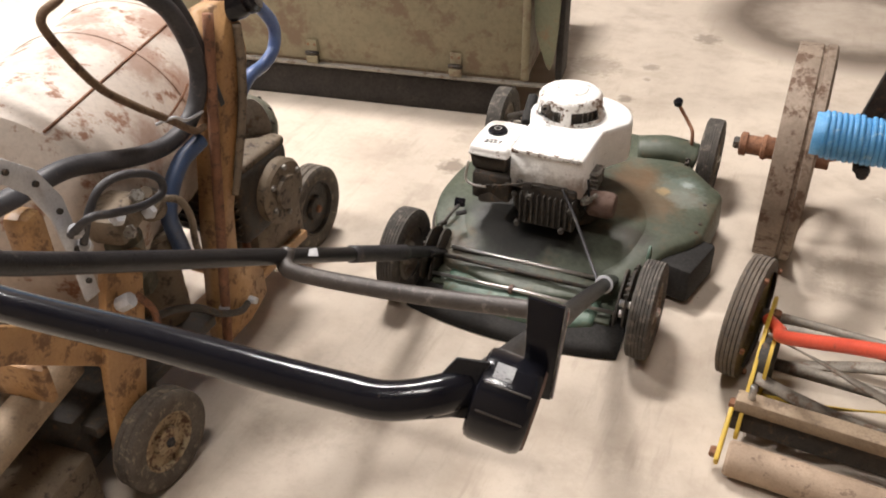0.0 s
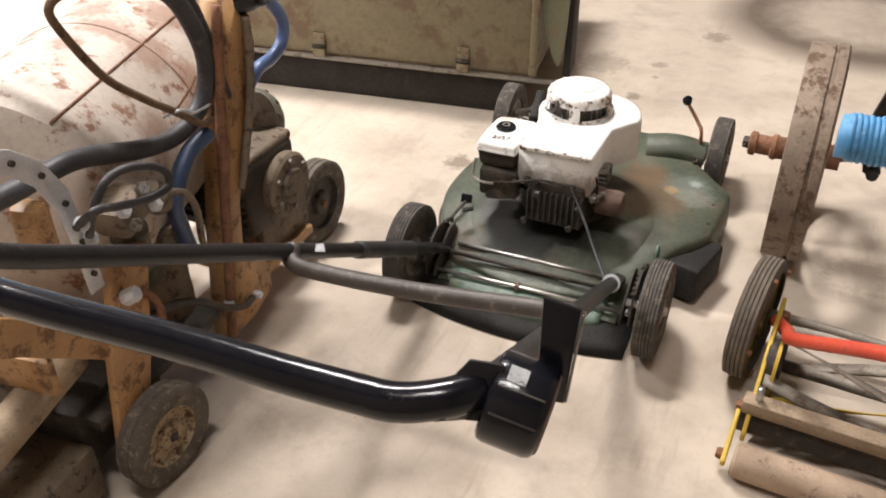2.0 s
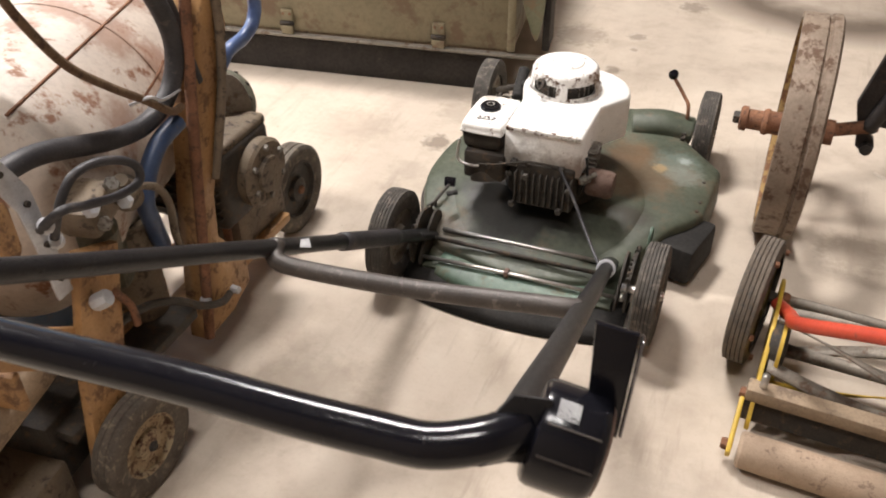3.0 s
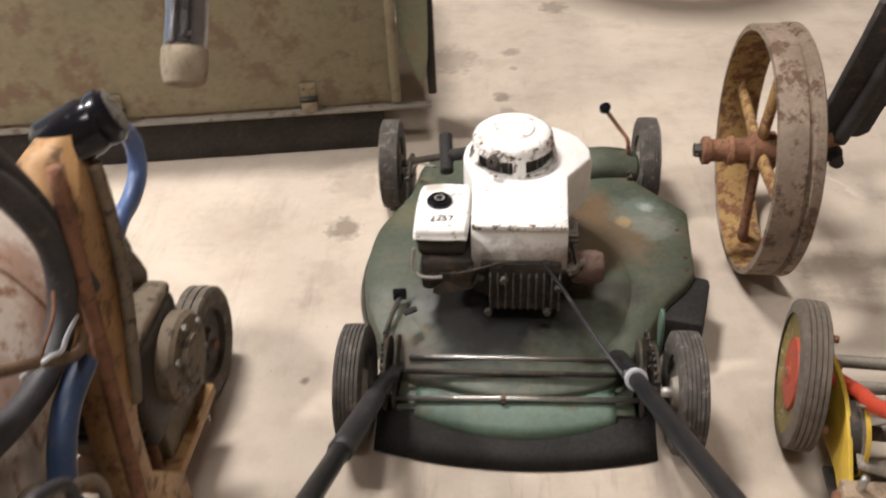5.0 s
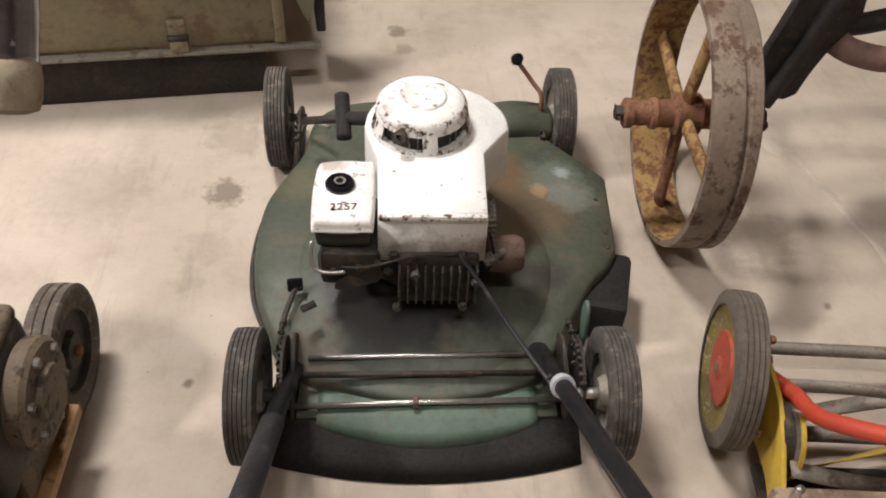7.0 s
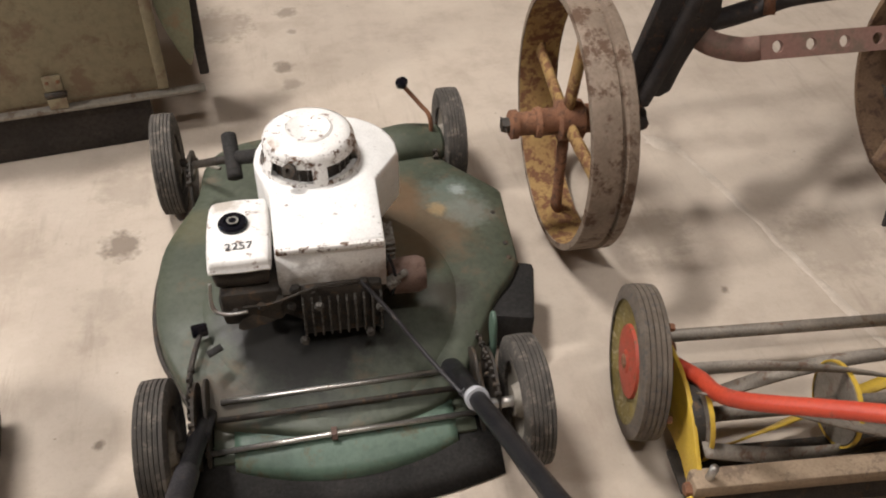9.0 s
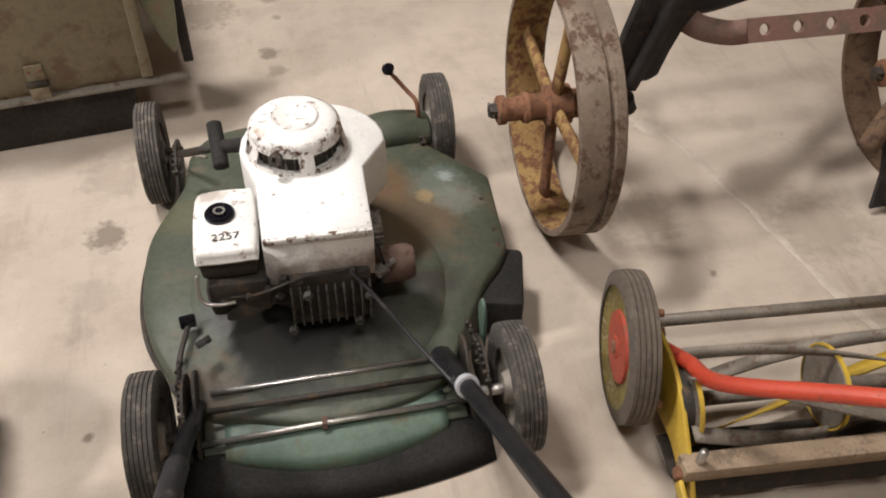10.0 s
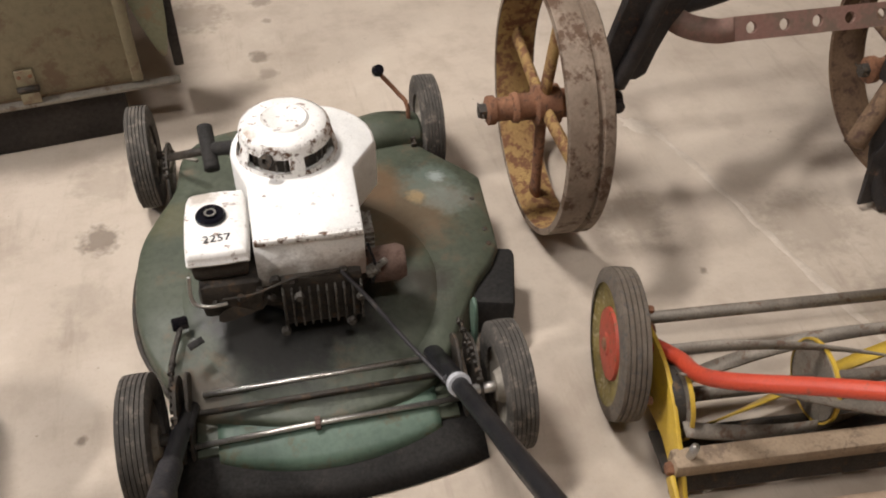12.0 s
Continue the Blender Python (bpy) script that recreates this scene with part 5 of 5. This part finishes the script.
    for a0 in (0.5, 1.55, 2.6, 3.65, 4.7, 5.75):
        part("barrel_bolt", bolt(0, 0, 0, 0.0065, 0.007, pose(-0.447, -0.190 + 0.049 * math.cos(a0), 0.262 + 0.049 * math.sin(a0)) @ ALONG_X), M_FIN, eng)
    for k in range(6):
        part("cooling_fin", block(-0.565, -0.301, 0.215 + k * 0.018, 0.17, 0.012, 0.004, 0.001), M_OILY, eng)
    part("plug_lead", lathe([(0, 0.05), (0.008, 0.048), (0.012, 0.03), (0.016, 0.0), (0, 0)], pose(-0.545, -0.262, 0.345, 20, 20, 0), 14), M_GALV, eng)
    part("throttle_bracket", plate(rounded([(-0.03, 0), (0.03, 0), (0.025, 0.05), (0.0, 0.075), (-0.025, 0.05)], 3), 0.004, pose(-0.53, -0.15, 0.345, 80, 0, 40), 0.001), M_GREYRAIL, eng)
    part("engine_stay", tube([(-0.60, -0.14, 0.34), (-0.61, -0.11, 0.37), (-0.63, -0.08, 0.38)], 0.007, 8, 5), M_RUST, eng)
    part("drain_pipe", tube([(-0.50, -0.27, 0.19), (-0.495, -0.275, 0.15), (-0.495, -0.28, 0.12)], 0.008, 10, 5), M_RUST, eng)
    part("orange_foot", block(-0.55, -0.20, 0.098, 0.16, 0.20, 0.02, 0.004), M_ORANGE, eng)
    cover = part("flywheel_cover", lathe([(0.070, -0.05), (0.076, -0.01), (0.074, 0.015), (0.064, 0.036), (0.045, 0.050), (0.020, 0.056), (0, 0.057)], pose(-0.69, 0.02, 0.255, 30, 22, 0), 36), M_ENGINE, s, "round green flywheel cover")
    for k in range(12):
        a0 = 2 * math.pi * k / 12
        part("cover_slot", plate([(-0.006, -0.002), (0.006, -0.002), (0.006, 0.002), (-0.006, 0.002)], 0.004, pose(-0.69, 0.02, 0.255, 30, 22, 0) @ pose(0.066 * math.cos(a0), 0.066 * math.sin(a0), 0.030) @ pose(0, 0, 0, 0, 0, math.degrees(a0)) @ pose(0, 0, 0, 0, 62, 0), 0), M_OILY, cover)
    for i, (x, y, z) in enumerate(((-0.57, -0.255, 0.348), (-0.63, -0.255, 0.348), (-0.50, -0.255, 0.348), (-0.635, -0.15, 0.348))):
        part("engine_bolt", bolt(x, y, z, 0.009, 0.010), M_GALV if i < 2 else M_FIN, s)
    wheel_at(s, -0.522, -0.002, 0.097, 0.048, M_TYRE_OLD, M_OILY, M_RUST, "wheel", 1, 0.66, 3)
    wheel_at(s, -0.80, -0.012, 0.092, 0.045, M_TYRE_OLD, M_OILY, M_RUST, "wheel", -1, 0.66, 3)
    wheel_at(s, -0.388, -0.694, 0.086, 0.045, M_TYRE_OLD, M_FLAKED, M_DARKIRON, "wheel", 1, 0.60, 3, -3)
    wheel_at(s, -0.86, -0.686, 0.084, 0.045, M_TYRE_OLD, M_RUSTYELLOW, M_RUST, "wheel", -1, 0.62, 3, 14)
    part("axle", tube([(-0.40, -0.686, 0.084), (-0.84, -0.686, 0.084)], 0.012, 12, curve=False), M_RUST, s)
    part("axle", tube([(-0.51, -0.012, 0.092), (-0.79, -0.012, 0.092)], 0.010, 12, curve=False), M_RUST, s)
    # frame
    part("frame_rail", block(-0.505, -0.53, 0.105, 0.035, 0.34, 0.04, 0.004), M_ORANGE, s, "orange frame rail")
    part("frame_rail", block(-0.80, -0.36, 0.115, 0.035, 0.74, 0.045, 0.004), M_ORANGE, s, "orange frame rail")
    part("frame_plate", plate([(-0.95, 0.50), (-0.86, 0.435), (-0.68, 0.295), (-0.676, 0.213), (-0.86, 0.37), (-0.95, 0.43)], 0.012, pose(-0.432, 0, 0, 90, 0, 90), 0.002), M_ORANGE, s, "slanting orange frame rail")
    part("front_leg", plate([(-0.685, 0.43), (-0.615, 0.40), (-0.655, 0.24), (-0.70, 0.095), (-0.765, 0.085), (-0.735, 0.26)], 0.016, pose(-0.424, 0, 0, 90, 0, 90), 0.003), M_ORANGE, s, "worn orange front leg")
    part("pump_head", block(-0.46, -0.750, 0.49, 0.045, 0.040, 0.085, 0.014, rz=10), M_ORANGE, s)
    part("cross_plate", block(-0.60, -0.845, 0.30, 0.36, 0.014, 0.06, 0.003, rz=8), M_ORANGE, s)
    part("cross_plate", block(-0.54, -0.56, 0.30, 0.13, 0.045, 0.10, 0.012, rz=18), M_ENGINE, s)
    # pump fittings under the fuel line
    head = part("valve_head", block(-0.435, -0.625, 0.455, 0.06, 0.075, 0.05, 0.012, rz=12, rx=10), M_PUMP, s, "oily brown valve head")
    for k, (x, y, z) in enumerate(((-0.40, -0.655, 0.478), (-0.41, -0.60, 0.482), (-0.402, -0.635, 0.445), (-0.405, -0.585, 0.45))):
        part("valve_nut", bolt(0, 0, 0, 0.011, 0.012, pose(x, y, z, 20 * k, 50, 0)), M_GALV if k in (0, 3) else M_FIN, head)
    part("valve_stem", lathe([(0, 0.055), (0.010, 0.055), (0.012, 0.04), (0.020, 0.035), (0.022, 0.0), (0, 0)], pose(-0.43, -0.555, 0.43, 25, 20, 0), 16), M_PUMP, s)
    part("copper_line", tube([(-0.41, -0.57, 0.46), (-0.40, -0.53, 0.44), (-0.41, -0.50, 0.39), (-0.43, -0.48, 0.32), (-0.44, -0.46, 0.26)], 0.006, 8, 6), M_PUMP, s)
    part("valve_union", lathe([(0, 0.026), (0.011, 0.026), (0.013, 0.02), (0.013, 0.006), (0.010, 0.0), (0, 0)], pose(-0.402, -0.690, 0.350, 0, 60, 20), 8), M_GALV, s, "bright pale union nut")
    part("clutch_wire", tube([(-0.405, -0.65, 0.34), (-0.402, -0.63, 0.30), (-0.405, -0.625, 0.26)], 0.006, 8, 5), M_RUST, s)
    part("pump_body", lathe([(0, -0.05), (0.026, -0.05), (0.030, -0.04), (0.030, 0.03), (0.022, 0.04), (0.018, 0.055), (0, 0.056)], pose(-0.46, -0.60, 0.375, 8, 10, 0), 20), M_ENGINE, s)
    can = part("air_vessel", lathe([(0, 0.12), (0.042, 0.12), (0.044, 0.13), (0.044, 0.33), (0.048, 0.335), (0.048, 0.343), (0.041, 0.346), (0.039, 0.30), (0, 0.30)], pose(-0.515, -0.500, 0), 28), M_PUMP, s, "dark rust-spotted upright vessel")
    for x, y, z in ((-0.40, -0.725, 0.50), (-0.415, -0.705, 0.46)):
        part("fitting", lathe([(0, 0.014), (0.009, 0.013), (0.011, 0.0), (0, 0)], pose(x, y, z, 30, 40, 0), 10), M_GALV, s)
    part("drain_line", tube([(-0.43, -0.642, 0.263), (-0.43, -0.572, 0.245), (-0.43, -0.508, 0.204), (-0.43, -0.458, 0.155), (-0.435, -0.399, 0.115), (-0.445, -0.362, 0.104)], 0.007, 8, 7), M_OILY, s)
    part("skirt_plate", block(-0.515, -0.865, 0.062, 0.16, 0.15, 0.115, 0.006, rz=6), M_PUMP, s, "brown oily tool box")
    # added dark tray, darkens the open space under the tank
    part("dark_fill_tray", block(-0.60, -0.62, 0.15, 0.34, 0.30, 0.02, 0.003), M_OILY, s)
    part("drum", lathe([(0, -0.12), (0.06, -0.12), (0.065, -0.11), (0.065, 0.11), (0.06, 0.12), (0, 0.12)], pose(-0.62, -0.78, 0.205, 0, 90, -55), 26), M_PUMP, s, "small dusty brown drum under the tank")
    # added dark box for the same space
    part("dark_fill_box", block(-0.60, -0.70, 0.115, 0.26, 0.20, 0.12, 0.01, rz=6), M_OILY, s, "added black box that darkens the space low on the frame")
    part("stay_tube", tube([(-0.475, -0.96, 0.215), (-0.475, -0.87, 0.235), (-0.485, -0.74, 0.255)], 0.030, 18, 5), M_WOOD, s, "dusty pale stay tube")
    part("tray_lip", block(-0.505, -0.56, 0.165, 0.012, 0.22, 0.05, 0.003), M_ORANGE, s)


sprayer()


# ---- loose things on the floor ----
line = [(0.66, 0.69, 0.002), (0.70, 0.655, 0.002), (0.745, 0.60, 0.002), (0.775, 0.562, 0.002), (0.80, 0.47, 0.002), (0.83, 0.36, 0.002), (0.86, 0.22, 0.002), (0.905, 0.04, 0.002), (0.95, -0.12, 0.002)]
def ribbon(points, wide, thick):
    """A thin uneven film along the points."""
    bm = bmesh.new()
    rows = []
    pts = spline(points, 10)
    for i, p in enumerate(pts):
        d = (pts[min(i + 1, len(pts) - 1)] - pts[max(i - 1, 0)]).normalized()
        q = Vector((-d.y, d.x, 0))
        w = wide * (0.75 + 0.6 * noise.noise((p.x * 14, p.y * 14, 2.0)) + 0.35 * noise.noise((p.x * 60, p.y * 60, 4.0)))
        c = p + q * 0.006 * noise.noise((p.x * 20, p.y * 20, 8.0))
        rows.append([bm.verts.new((c.x + q.x * o * w, c.y + q.y * o * w, z)) for o, z in ((-1, 0.0004), (-0.6, thick), (0.6, thick), (1, 0.0004))])
    for a, b in zip(rows, rows[1:]):
        for i in range(3):
            bm.faces.new((a[i], a[i + 1], b[i + 1], b[i]))
    return smooth(bm, 80)


spill = whole("spilt_line", ribbon(line, 0.010, 0.0012), M_SMEAR, "thin dried white spill on the concrete", "spill", "structure")
part("spilt_blob", ribbon([(0.722, 0.628, 0), (0.745, 0.60, 0), (0.765, 0.58, 0)], 0.022, 0.002), M_SMEAR, spill)
